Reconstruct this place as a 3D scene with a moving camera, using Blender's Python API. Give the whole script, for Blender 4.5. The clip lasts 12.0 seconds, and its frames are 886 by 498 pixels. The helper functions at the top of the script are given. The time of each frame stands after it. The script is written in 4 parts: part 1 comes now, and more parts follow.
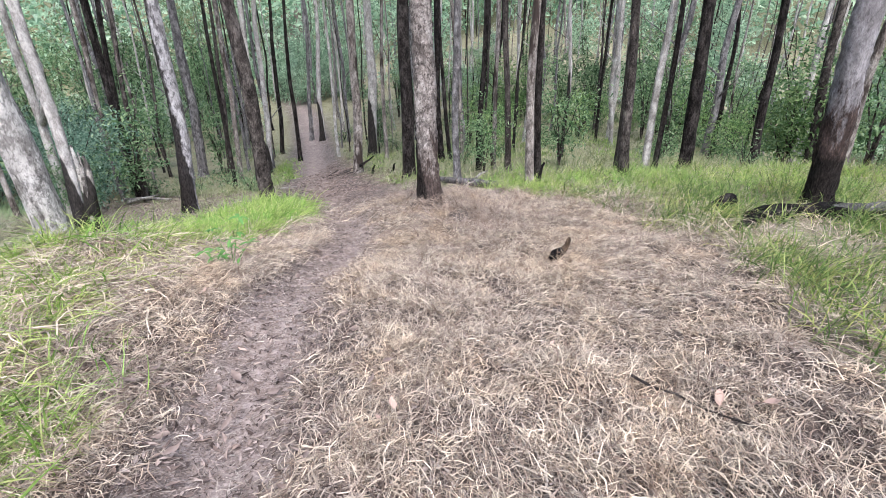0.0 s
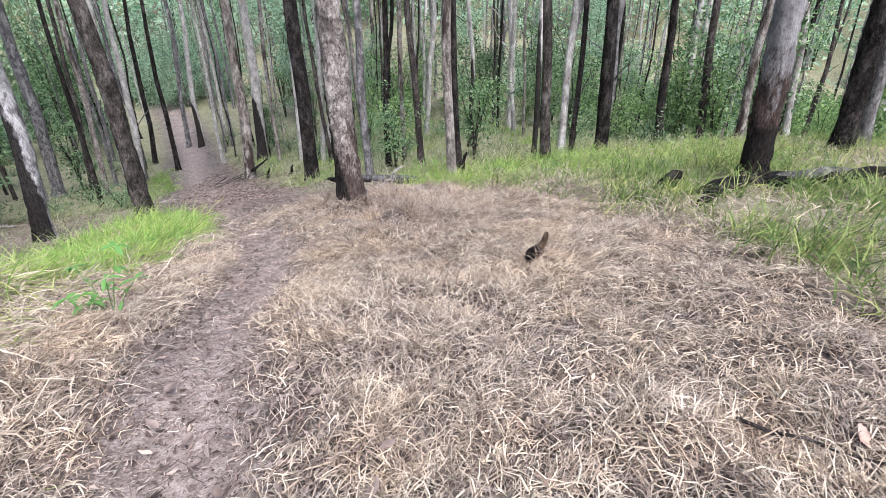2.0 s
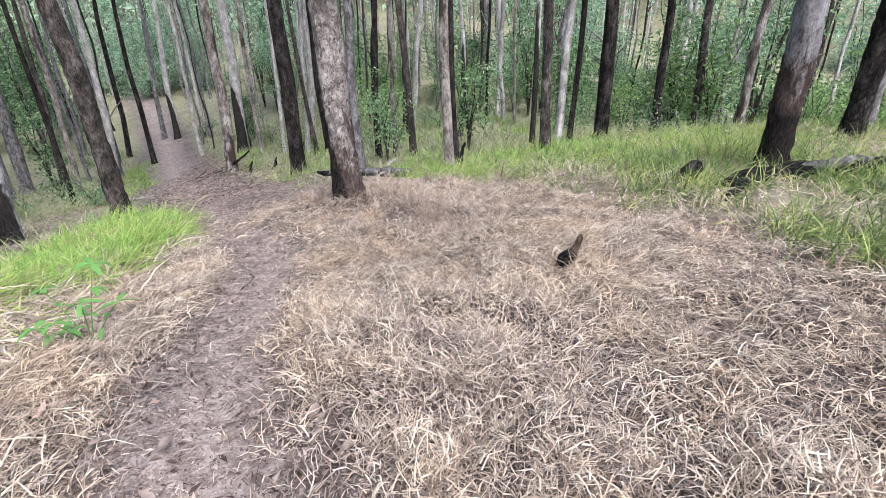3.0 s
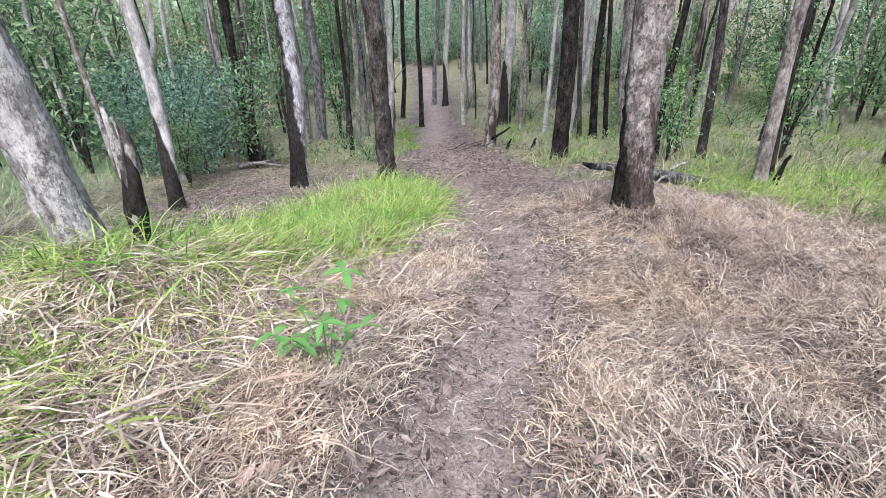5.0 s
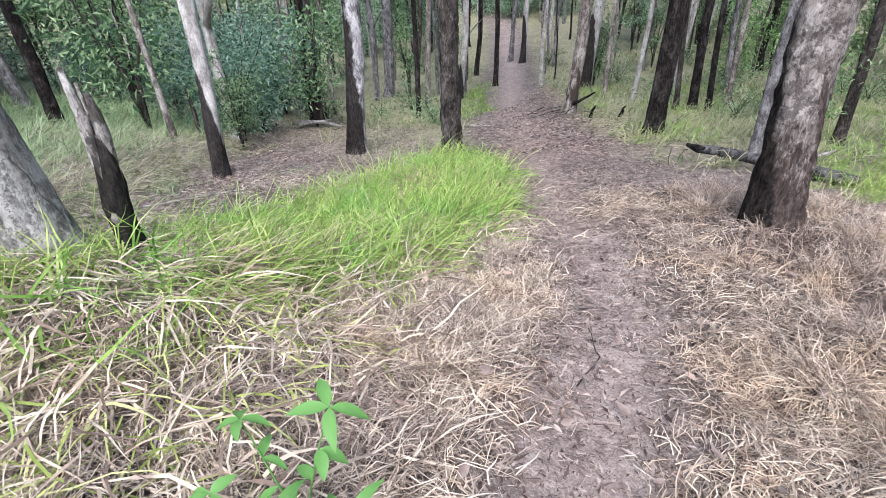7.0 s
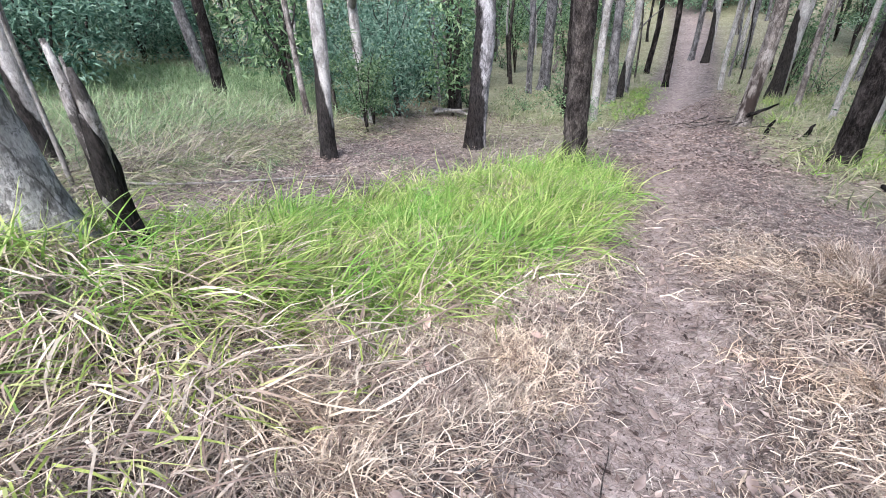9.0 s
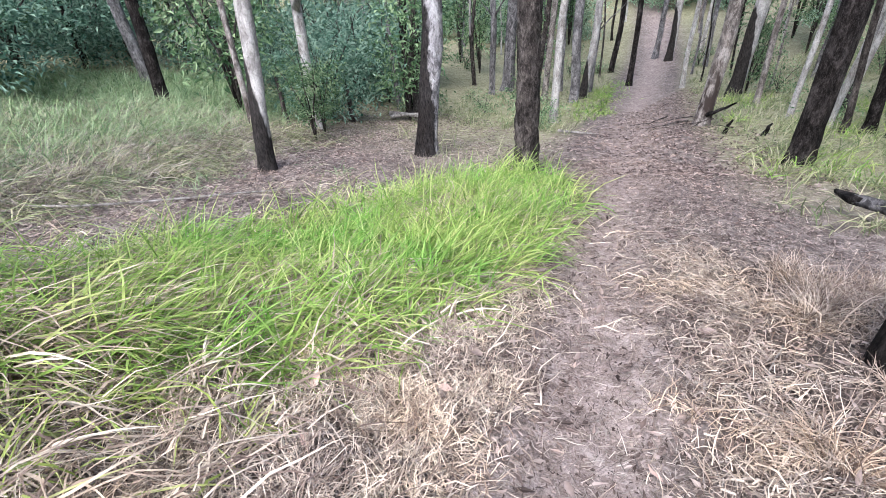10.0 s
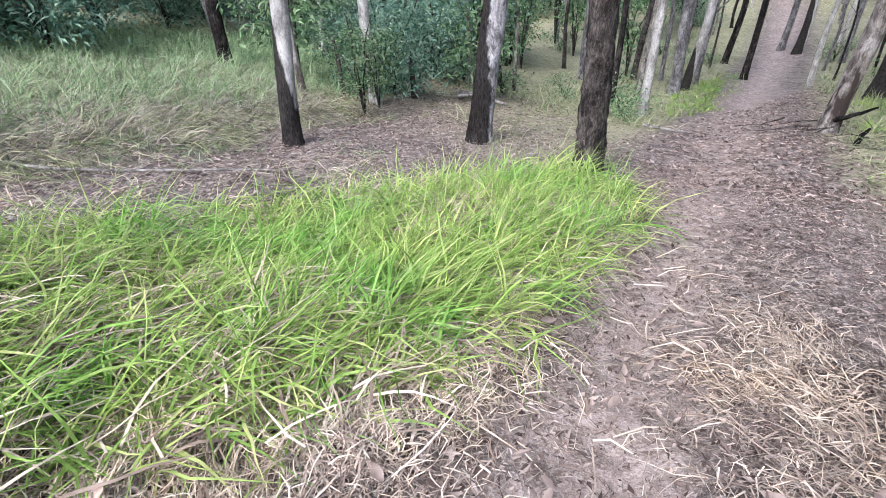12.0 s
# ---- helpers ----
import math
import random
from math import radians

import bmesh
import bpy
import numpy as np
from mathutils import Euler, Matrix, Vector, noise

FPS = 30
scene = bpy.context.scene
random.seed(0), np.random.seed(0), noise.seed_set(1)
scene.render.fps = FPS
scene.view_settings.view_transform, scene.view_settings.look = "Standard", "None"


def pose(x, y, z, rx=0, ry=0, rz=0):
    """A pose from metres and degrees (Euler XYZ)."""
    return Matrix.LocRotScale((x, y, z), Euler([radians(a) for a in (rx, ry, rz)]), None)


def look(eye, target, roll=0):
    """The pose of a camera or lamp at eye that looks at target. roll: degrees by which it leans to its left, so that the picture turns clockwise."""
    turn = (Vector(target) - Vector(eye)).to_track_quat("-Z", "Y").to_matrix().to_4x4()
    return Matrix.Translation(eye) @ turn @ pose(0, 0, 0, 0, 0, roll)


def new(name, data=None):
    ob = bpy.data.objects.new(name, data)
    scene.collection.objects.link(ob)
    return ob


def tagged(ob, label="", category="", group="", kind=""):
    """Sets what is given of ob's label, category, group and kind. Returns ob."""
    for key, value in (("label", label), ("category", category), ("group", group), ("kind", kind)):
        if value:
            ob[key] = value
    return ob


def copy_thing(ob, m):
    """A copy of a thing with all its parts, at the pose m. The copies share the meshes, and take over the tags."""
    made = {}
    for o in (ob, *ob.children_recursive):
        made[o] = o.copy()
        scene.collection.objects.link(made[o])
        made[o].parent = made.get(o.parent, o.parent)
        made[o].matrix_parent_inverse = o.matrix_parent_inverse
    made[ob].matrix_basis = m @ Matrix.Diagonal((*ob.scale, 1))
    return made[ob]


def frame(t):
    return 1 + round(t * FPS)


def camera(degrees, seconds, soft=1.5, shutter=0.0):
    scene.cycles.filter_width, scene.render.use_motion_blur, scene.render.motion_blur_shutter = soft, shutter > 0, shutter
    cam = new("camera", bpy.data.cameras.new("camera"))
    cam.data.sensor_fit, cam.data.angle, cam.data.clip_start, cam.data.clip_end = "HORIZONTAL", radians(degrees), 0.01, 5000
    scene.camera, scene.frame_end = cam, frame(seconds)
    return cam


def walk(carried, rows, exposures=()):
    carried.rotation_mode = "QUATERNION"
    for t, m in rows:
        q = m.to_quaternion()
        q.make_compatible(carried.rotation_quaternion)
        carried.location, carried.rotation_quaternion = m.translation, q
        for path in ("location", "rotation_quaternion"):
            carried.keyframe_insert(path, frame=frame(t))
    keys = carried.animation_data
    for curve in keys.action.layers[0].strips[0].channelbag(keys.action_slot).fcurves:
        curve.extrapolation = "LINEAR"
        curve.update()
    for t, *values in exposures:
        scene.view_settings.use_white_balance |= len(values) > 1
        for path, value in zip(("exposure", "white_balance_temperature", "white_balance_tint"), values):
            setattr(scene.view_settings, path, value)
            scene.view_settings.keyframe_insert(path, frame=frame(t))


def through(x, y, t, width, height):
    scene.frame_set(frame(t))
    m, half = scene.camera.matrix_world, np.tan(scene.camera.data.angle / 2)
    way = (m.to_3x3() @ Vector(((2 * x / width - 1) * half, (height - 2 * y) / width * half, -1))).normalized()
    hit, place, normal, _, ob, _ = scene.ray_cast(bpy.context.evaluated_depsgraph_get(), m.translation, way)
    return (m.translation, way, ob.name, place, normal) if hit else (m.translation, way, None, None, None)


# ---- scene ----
cam = camera(80.6, 12.0, 0.8)
PATH = [
    (0, (0.003, -0.012, 1.508), (-0.062, 1.782, 0.626), -1.0),
    (0.5, (-0.131, 0.181, 1.396), (-0.082, 1.973, 0.509), -0.9),
    (1, (-0.288, 0.388, 1.319), (-0.164, 2.173, 0.427), -1.0),
    (1.5, (-0.357, 0.66, 1.232), (-0.152, 2.438, 0.341), -1.1),
    (2, (-0.457, 0.93, 1.171), (-0.137, 2.689, 0.275), -1.0),
    (2.5, (-0.468, 1.208, 1.126), (-0.072, 2.945, 0.216), -1.1),
    (3, (-0.66, 1.439, 1.088), (-0.277, 3.165, 0.153), -1.0),
    (3.5, (-0.806, 1.656, 1.06), (-0.781, 3.408, 0.096), -1.1),
    (5.5, (-1.141, 2.884, 0.817), (-1.607, 4.549, -0.188), -2.0),
    (6, (-1.211, 3.19, 0.759), (-1.693, 4.816, -0.302), -2.1),
    (6.5, (-1.343, 3.423, 0.747), (-1.882, 4.999, -0.36), -2.3),
    (7, (-1.396, 3.662, 0.708), (-2.06, 5.189, -0.399), -2.6),
    (9, (-1.115, 4.678, 0.515), (-2.243, 5.9, -0.595), -4.1),
    (9.5, (-1.098, 4.963, 0.482), (-2.161, 6.238, -0.632), -3.9),
    (10, (-1.075, 5.256, 0.43), (-2.138, 6.532, -0.684), -4.1),
    (10.5, (-1.147, 5.521, 0.341), (-2.228, 6.777, -0.779), -4.1),
    (11, (-1.17, 5.815, 0.259), (-2.327, 6.991, -0.871), -4.1),
    (11.5, (-1.253, 6.106, 0.128), (-2.477, 7.196, -1.017), -3.9),
    (12, (-1.28, 6.392, 0.044), (-2.544, 7.428, -1.108), -3.9),
]
EXPO = ((0.0, 1.3, 6080, 10), (3.5, 1.38, 6080, 10), (5.5, 1.36, 5960, 10), (7.0, 1.4, 5960, 10), (9.0, 1.52, 5960, 10.5), (12.0, 1.58, 5900, 10.5))
walk(cam, [(t, look(eye, target, roll)) for t, eye, target, roll in PATH], exposures=EXPO)

# ---- world, sun, exposure ----
SUN_UP, SUN_ROUND = 55.0, 165.0
world = bpy.data.worlds.new("sky")
scene.world = world
world.use_nodes = True
wt = world.node_tree
sky = wt.nodes.new("ShaderNodeTexSky")
sky.sky_type, sky.sun_disc = "NISHITA", False
sky.sun_elevation, sky.sun_rotation = radians(SUN_UP), radians(SUN_ROUND)
sky.dust_density, sky.ozone_density = 3.0, 0.6
wt.links.new(sky.outputs[0], wt.nodes["Background"].inputs["Color"])
wt.nodes["Background"].inputs["Strength"].default_value = 0.15
sun = new("sun", bpy.data.lights.new("sun", "SUN"))
sun.data.energy, sun.data.angle, sun.data.color = 2.2, radians(40), (1.0, 0.98, 0.96)
sun_from = Vector((math.sin(radians(SUN_ROUND)) * math.cos(radians(SUN_UP)), math.cos(radians(SUN_ROUND)) * math.cos(radians(SUN_UP)), math.sin(radians(SUN_UP))))
sun.matrix_world = look(sun_from * 60, (0, 0, 0))


# ---- ground shape ----
SHAPE = (0.00406578, 0.0377151, -0.193604, -0.00986917, 0.00499717, -0.0029336, 0.000120045, -0.00107407)
TRAIL_Y = (-30, -2, 1.5, 2.6, 4.1, 5.2, 6.3, 7.4, 8.5, 10.1, 14.6, 25.2, 32.6, 41.0, 60.0)
TRAIL_X = (2.0, -0.55, -1.03, -1.25, -1.38, -1.35, -1.35, -1.72, -2.15, -2.7, -4.1, -7.4, -9.4, -12.1, -20.0)


def trail(x, y):
    """Sideways distance from the middle of the worn track."""
    return x - np.interp(y, TRAIL_Y, TRAIL_X)


def mound(x, y, cx, cy, r):
    return np.exp(-((x - cx) ** 2 + (y - cy) ** 2) / (r * r))


def height(x, y):
    """Ground level: a spur that falls away from the walker, with the track worn into it and hills round it."""
    x, y = np.asarray(x, float), np.asarray(y, float)
    u = 15 * np.tanh(x / 15)
    v = np.where(y < 0, 12 * np.tanh(y / 12), np.where(y < 32, y, 32 + 12 * np.tanh((y - 32) / 12)))
    z = SHAPE[0] + SHAPE[1] * u + SHAPE[2] * v + SHAPE[3] * u * u + SHAPE[4] * u * v + SHAPE[5] * v * v + SHAPE[6] * v ** 3 + SHAPE[7] * u ** 3
    s = np.clip((np.hypot(x, y - 8) - 46) / 70, 0, 1)
    z = z + 34 * s * s * (3 - 2 * s)
    z = z + 0.42 * mound(x, y, -4.1, 4.9, 1.2) + 0.28 * mound(x, y, -2.6, 3.6, 1.3) + 0.2 * mound(x, y, -0.4, 7.9, 1.3) + 0.9 * mound(x, y, 10.5, 9, 4.5)
    z = z - 0.09 * np.exp(-(trail(x, y) / 0.33) ** 2)
    tussock = np.clip(np.sin(5.2 * x + 1.7 * np.sin(3.1 * y)) * np.sin(4.6 * y + 1.9 * np.sin(2.7 * x + 1)), -0.35, 1)
    z = z + 0.065 * tussock * np.clip((np.abs(trail(x, y) - 0.1) - 0.4) / 0.4, 0, 1) * np.clip((11 - y) / 2, 0, 1) * np.clip((6 - np.abs(x)) / 2, 0, 1)
    return z + 0.018 * np.sin(2.3 * x + 1.1 * y) + 0.016 * np.sin(1.3 * x - 2.9 * y + 1) + 0.009 * np.sin(5.1 * x + 4.3 * y + 2)


def ground(x, y):
    return float(height(x, y))


def green_left(x, y):
    """How thick the fresh grass grows on the bank beside the track, 0 to 1."""
    edge = np.interp(y, (0.5, 2.0, 2.8, 3.6, 4.6, 5.2, 6.0, 6.8, 7.6, 9.2, 11.0, 12.0), (-1.6, -1.7, -2.15, -2.8, -3.0, -3.1, -2.8, -2.6, -2.45, -2.7, -3.35, -3.7))
    back = np.interp(y, (0, 4, 5, 6.5, 8, 10, 11), (-6.0, -5.2, -5.1, -5.25, -5.1, -5.0, -4.9))
    thick = np.clip((edge - x) / 0.55, 0, 1) * np.clip((x - back) / 0.4, 0, 1) * np.clip((11.2 - y) / 0.8, 0, 1)
    sparse = np.interp(y, (0, 3.9, 4.9, 5.7, 6.6), (0.8, 0.35, 0.5, 0.85, 1))
    return thick * sparse


def green_right(x, y):
    edge = np.interp(y, (0, 2, 3, 4, 5, 5.7, 7.0, 8.0, 9.0, 10, 12, 20), (2.0, 2.05, 2.15, 2.45, 2.6, 2.1, 1.8, 1.35, 0.55, 0.1, -0.2, -0.6))
    return np.clip((x - edge) / 0.5, 0, 1)


def straw(x, y):
    """How thick the dead grass lies."""
    d = trail(x, y)
    right = np.clip((d - 0.12) / 0.45, 0, 1) * np.clip((8.9 - y) / 1.0, 0, 1) * np.interp(y, (5.5, 7.5), (1, 0.6)) * (1 - 0.82 * np.clip((d - 0.85) / 0.3, 0, 1) * np.clip((y - 5.6) / 0.8, 0, 1) * np.clip((0.6 - x) / 0.6, 0, 1)) * (1 - 0.5 * mound(x, y, 2.0, 3.9, 0.7)) * (1 - 0.85 * mound(x, y, -0.35, 7.6, 0.8))
    left = np.clip((-d - 0.3) / 0.35, 0, 1) * np.clip((8.5 - y) / 1.5, 0, 1)
    thin = 0.6 + 0.4 * np.sin(1.7 * x + 0.6 * y) * np.sin(1.2 * y - 0.9 * x + 1)
    strip = 0.5 * np.exp(-((d - 0.62) / 0.26) ** 2) * np.clip((10.5 - y) / 1.5, 0, 1)
    gaps = np.clip(0.8 + 0.5 * np.sin(9.1 * x + 2.2 * np.sin(5.3 * y)) * np.sin(8.3 * y + 2.5 * np.sin(4.7 * x)), 0.12, 1)
    return gaps * np.clip(np.maximum(right * np.maximum(thin, 0.45), np.maximum(left * np.interp(y, (4, 7.5), (0.95, 0.8)), strip)) * (1 - 0.6 * green_right(x, y)), 0, 1)


# ---- materials ----
def nodes_of(name):
    m = bpy.data.materials.new(name)
    m.use_nodes = True
    t = m.node_tree
    return m, t, t.nodes["Principled BSDF"]


def add(t, kind, **values):
    n = t.nodes.new(kind)
    for k, v in values.items():
        n.inputs[k.replace("_", " ")].default_value = v
    return n


def ramp(t, source, *stops):
    n = t.nodes.new("ShaderNodeValToRGB")
    e = n.color_ramp.elements
    while len(e) < len(stops):
        e.new(0.5)
    for el, (p, c) in zip(e, stops):
        el.position, el.color = p, (*c, 1)
    t.links.new(source, n.inputs[0])
    return n.outputs[0]


def mixed(t, fac, a, b, mode="MIX"):
    n = t.nodes.new("ShaderNodeMix")
    n.data_type, n.blend_type = "RGBA", mode
    for s, v in ((0, fac), (6, a), (7, b)):
        if isinstance(v, (int, float)):
            n.inputs[s].default_value = v
        elif isinstance(v, tuple):
            n.inputs[s].default_value = (*v, 1)
        else:
            t.links.new(v, n.inputs[s])
    return n.outputs[2]


def bump(t, bsdf, source, strength, distance):
    n = add(t, "ShaderNodeBump", Strength=strength, Distance=distance)
    t.links.new(source, n.inputs["Height"])
    t.links.new(n.outputs[0], bsdf.inputs["Normal"])


def noise_at(t, coords, scale, detail=6, rough=0.6, squash=None):
    n = add(t, "ShaderNodeTexNoise", Scale=scale, Detail=detail, Roughness=rough)
    if squash:
        mp = t.nodes.new("ShaderNodeMapping")
        mp.inputs["Scale"].default_value = squash
        t.links.new(coords, mp.inputs[0])
        coords = mp.outputs[0]
    t.links.new(coords, n.inputs["Vector"])
    return n.outputs[0]


def bark(name, low, mid, high, char=0.0, ragged=0.6, patch=0.0, patch_colour=(0.1, 0.06, 0.045), flaky=0.0, rough=0.9, side=0.0, upward=1.0, blotch=0.55, brown=0.0, turn=0.6, crack=0.0, spot=(1, 1, 0.55), nick=0.3):
    """Bark from three tones; char: metres up to which fire has blackened it; patch: share of old bark still clinging."""
    m, t, b = nodes_of(name)
    place = t.nodes.new("ShaderNodeTexCoord").outputs["Object"]
    shift = t.nodes.new("ShaderNodeVectorMath")
    shift.operation = "MULTIPLY_ADD"
    t.links.new(t.nodes.new("ShaderNodeObjectInfo").outputs["Random"], shift.inputs[0])
    shift.inputs[1].default_value = (31.0, 17.0, 23.0)
    t.links.new(place, shift.inputs[2])
    co = shift.outputs[0]
    fine = noise_at(t, co, 42, 8, 0.75, (1, 1, 0.3))
    grain = noise_at(t, co, 120, 5, 0.7, (1, 1, 0.4))
    broad = noise_at(t, co, 6.0, 7, 0.7, (1, 1, 0.45))
    colour = ramp(t, mixed(t, 0.4, fine, grain), (0.4, low), (0.5, mid), (0.6, high))
    colour = mixed(t, 0.5, colour, ramp(t, broad, (0.4, low), (0.51, mid), (0.62, high)))
    spots = ramp(t, noise_at(t, co, 9.5, 8, 0.72, spot), (0.5, (0, 0, 0)), (0.55, (blotch,) * 3))
    colour = mixed(t, spots, colour, tuple(0.45 * k for k in low))
    nicks = ramp(t, noise_at(t, co, 26, 5, 0.6, (1, 1, 0.7)), (0.56, (0, 0, 0)), (0.6, (nick,) * 3))
    colour = mixed(t, nicks, colour, tuple(0.35 * k for k in low))
    if crack:
        wander = mixed(t, 0.3, co, noise_at(t, co, 4, 6, 0.7))
        v = t.nodes.new("ShaderNodeTexVoronoi")
        v.feature = "DISTANCE_TO_EDGE"
        v.inputs["Scale"].default_value = 5.5
        mp = t.nodes.new("ShaderNodeMapping")
        mp.inputs["Scale"].default_value = (1.3, 1.3, 0.22)
        t.links.new(wander, mp.inputs[0])
        t.links.new(mp.outputs[0], v.inputs["Vector"])
        colour = mixed(t, ramp(t, v.outputs["Distance"], (0.0, (crack,) * 3), (0.028, (0, 0, 0))), colour, (0.035, 0.03, 0.028))
    if flaky:
        v = add(t, "ShaderNodeTexVoronoi", Scale=26.0)
        mp = t.nodes.new("ShaderNodeMapping")
        mp.inputs["Scale"].default_value = (1, 1, 0.55)
        t.links.new(co, mp.inputs[0])
        t.links.new(mp.outputs[0], v.inputs["Vector"])
        colour = mixed(t, ramp(t, v.outputs["Distance"], (0.25, (0, 0, 0)), (0.6, (flaky,) * 3)), colour, low)
    if patch:
        pn = noise_at(t, co, 2.6, 5, 0.65, (1, 1, 0.3))
        colour = mixed(t, ramp(t, pn, (1 - patch - 0.06, (0, 0, 0)), (1 - patch + 0.02, (1, 1, 1))), colour, patch_colour)
    if brown:
        lift = t.nodes.new("ShaderNodeSeparateXYZ")
        t.links.new(place, lift.inputs[0])
        wave = add(t, "ShaderNodeMath")
        wave.operation = "MULTIPLY_ADD"
        t.links.new(noise_at(t, co, 5.5, 7, 0.72, (1, 1, 0.22)), wave.inputs[0])
        wave.inputs[1].default_value = -3.0
        t.links.new(lift.outputs[2], wave.inputs[2])
        old = add(t, "ShaderNodeMapRange", From_Min=brown - 1.68, From_Max=brown - 1.4, To_Min=0.95, To_Max=0.0)
        t.links.new(wave.outputs[0], old.inputs[0])
        colour = mixed(t, old.outputs[0], colour, ramp(t, fine, (0.38, tuple(0.4 * k for k in patch_colour)), (0.52, patch_colour), (0.66, tuple(2.6 * k for k in patch_colour))))
    if char or side:
        xyz = t.nodes.new("ShaderNodeSeparateXYZ")
        t.links.new(place, xyz.inputs[0])
        up = add(t, "ShaderNodeMath")
        up.operation = "MULTIPLY_ADD"
        t.links.new(noise_at(t, co, 2.2, 6, 0.7, (1, 1, 0.6)), up.inputs[0])
        up.inputs[1].default_value = -2.2 * ragged
        rise = add(t, "ShaderNodeMath")
        rise.operation = "MULTIPLY"
        t.links.new(xyz.outputs[2], rise.inputs[0])
        rise.inputs[1].default_value = upward
        t.links.new(rise.outputs[0], up.inputs[2])
        if side:
            sd = add(t, "ShaderNodeMath")
            sd.operation = "MULTIPLY_ADD"
            across = add(t, "ShaderNodeMath")
            across.operation = "MULTIPLY_ADD"
            t.links.new(xyz.outputs[1], across.inputs[0])
            across.inputs[1].default_value = turn
            t.links.new(xyz.outputs[0], across.inputs[2])
            t.links.new(across.outputs[0], sd.inputs[0])
            sd.inputs[1].default_value = side
            t.links.new(up.outputs[0], sd.inputs[2])
            up = sd
        at = char - 1.1 * ragged
        mr = add(t, "ShaderNodeMapRange", From_Min=at - 0.12, From_Max=at + 0.06, To_Min=0.96, To_Max=0.0)
        t.links.new(up.outputs[0], mr.inputs[0])
        colour = mixed(t, mr.outputs[0], colour, ramp(t, fine, (0.4, (0.004, 0.0035, 0.0035)), (0.68, (0.045, 0.037, 0.034))))
    t.links.new(colour, b.inputs["Base Color"])
    b.inputs["Roughness"].default_value = rough
    b.inputs["Specular IOR Level"].default_value = 0.06
    bump(t, b, mixed(t, 0.35, fine, broad), 1.0, 0.05)
    return m


BARK = {
    "pale": bark("pale bark", (0.12, 0.1, 0.092), (0.42, 0.395, 0.375), (0.69, 0.66, 0.635), patch=0.25, patch_colour=(0.16, 0.13, 0.115), rough=0.75, blotch=0.25),
    "white": bark("white bark", (0.2, 0.18, 0.17), (0.52, 0.49, 0.475), (0.76, 0.73, 0.71), patch=0.28, patch_colour=(0.2, 0.17, 0.155), rough=0.8, blotch=0.55, crack=0.7, nick=0.5),
    "grey": bark("grey bark", (0.05, 0.046, 0.047), (0.18, 0.168, 0.172), (0.42, 0.4, 0.4), patch=0.3, patch_colour=(0.09, 0.08, 0.078), rough=0.85),
    "tan": bark("tan bark", (0.075, 0.06, 0.053), (0.27, 0.235, 0.215), (0.54, 0.495, 0.47), patch=0.4, patch_colour=(0.05, 0.038, 0.034)),
    "brown": bark("brown fibrous bark", (0.012, 0.01, 0.0095), (0.065, 0.054, 0.05), (0.23, 0.2, 0.185)),
    "dark": bark("dark rough bark", (0.004, 0.0035, 0.0035), (0.022, 0.018, 0.017), (0.11, 0.095, 0.09)),
    "charred": bark("pale bark, charred below", (0.2, 0.18, 0.17), (0.43, 0.4, 0.385), (0.69, 0.66, 0.63), char=1.55, ragged=0.7, side=6.0, upward=0.8, turn=1.1, blotch=0.3),
    "mottled": bark("mottled grey bark, charred on one side", (0.12, 0.11, 0.114), (0.37, 0.35, 0.36), (0.66, 0.63, 0.64), char=0.9, ragged=0.85, side=4.0, upward=0.05, patch=0.4, patch_colour=(0.03, 0.026, 0.026), blotch=0.7, turn=0.75),
    "scaly": bark("scaly grey-brown bark", (0.07, 0.057, 0.052), (0.33, 0.285, 0.265), (0.62, 0.57, 0.54), flaky=0.35, patch=0.22, patch_colour=(0.06, 0.044, 0.039), char=0.22, ragged=0.6, side=3.4, upward=0.9, turn=-0.4, blotch=0.6, nick=0.65, brown=0.9, spot=(1, 1, 1.1)),
    "peeling": bark("smooth grey bark peeling to brown", (0.14, 0.125, 0.13), (0.29, 0.27, 0.282), (0.46, 0.43, 0.445), char=0.8, ragged=0.7, patch=0.36, patch_colour=(0.05, 0.033, 0.028), brown=1.45, blotch=0.35, rough=0.7),
    "burnt": bark("burnt wood", (0.003, 0.003, 0.003), (0.012, 0.01, 0.01), (0.07, 0.062, 0.06)),
    "bare": bark("weathered bare wood", (0.11, 0.095, 0.085), (0.3, 0.275, 0.255), (0.56, 0.52, 0.49), rough=0.8),
    "stake": bark("weathered brown wood", (0.03, 0.021, 0.016), (0.12, 0.085, 0.06), (0.26, 0.19, 0.14)),
    "splinter": bark("bleached split wood", (0.07, 0.06, 0.055), (0.36, 0.33, 0.31), (0.66, 0.62, 0.59), rough=0.8, crack=0.8, blotch=0.8),
    "log": bark("dark grey log bark", (0.03, 0.027, 0.027), (0.12, 0.112, 0.115), (0.33, 0.31, 0.31)),
    "snag": bark("bare grey wood, charred below", (0.2, 0.18, 0.165), (0.46, 0.43, 0.4), (0.7, 0.66, 0.62), char=0.95, ragged=0.9, rough=0.8, crack=0.6),
}


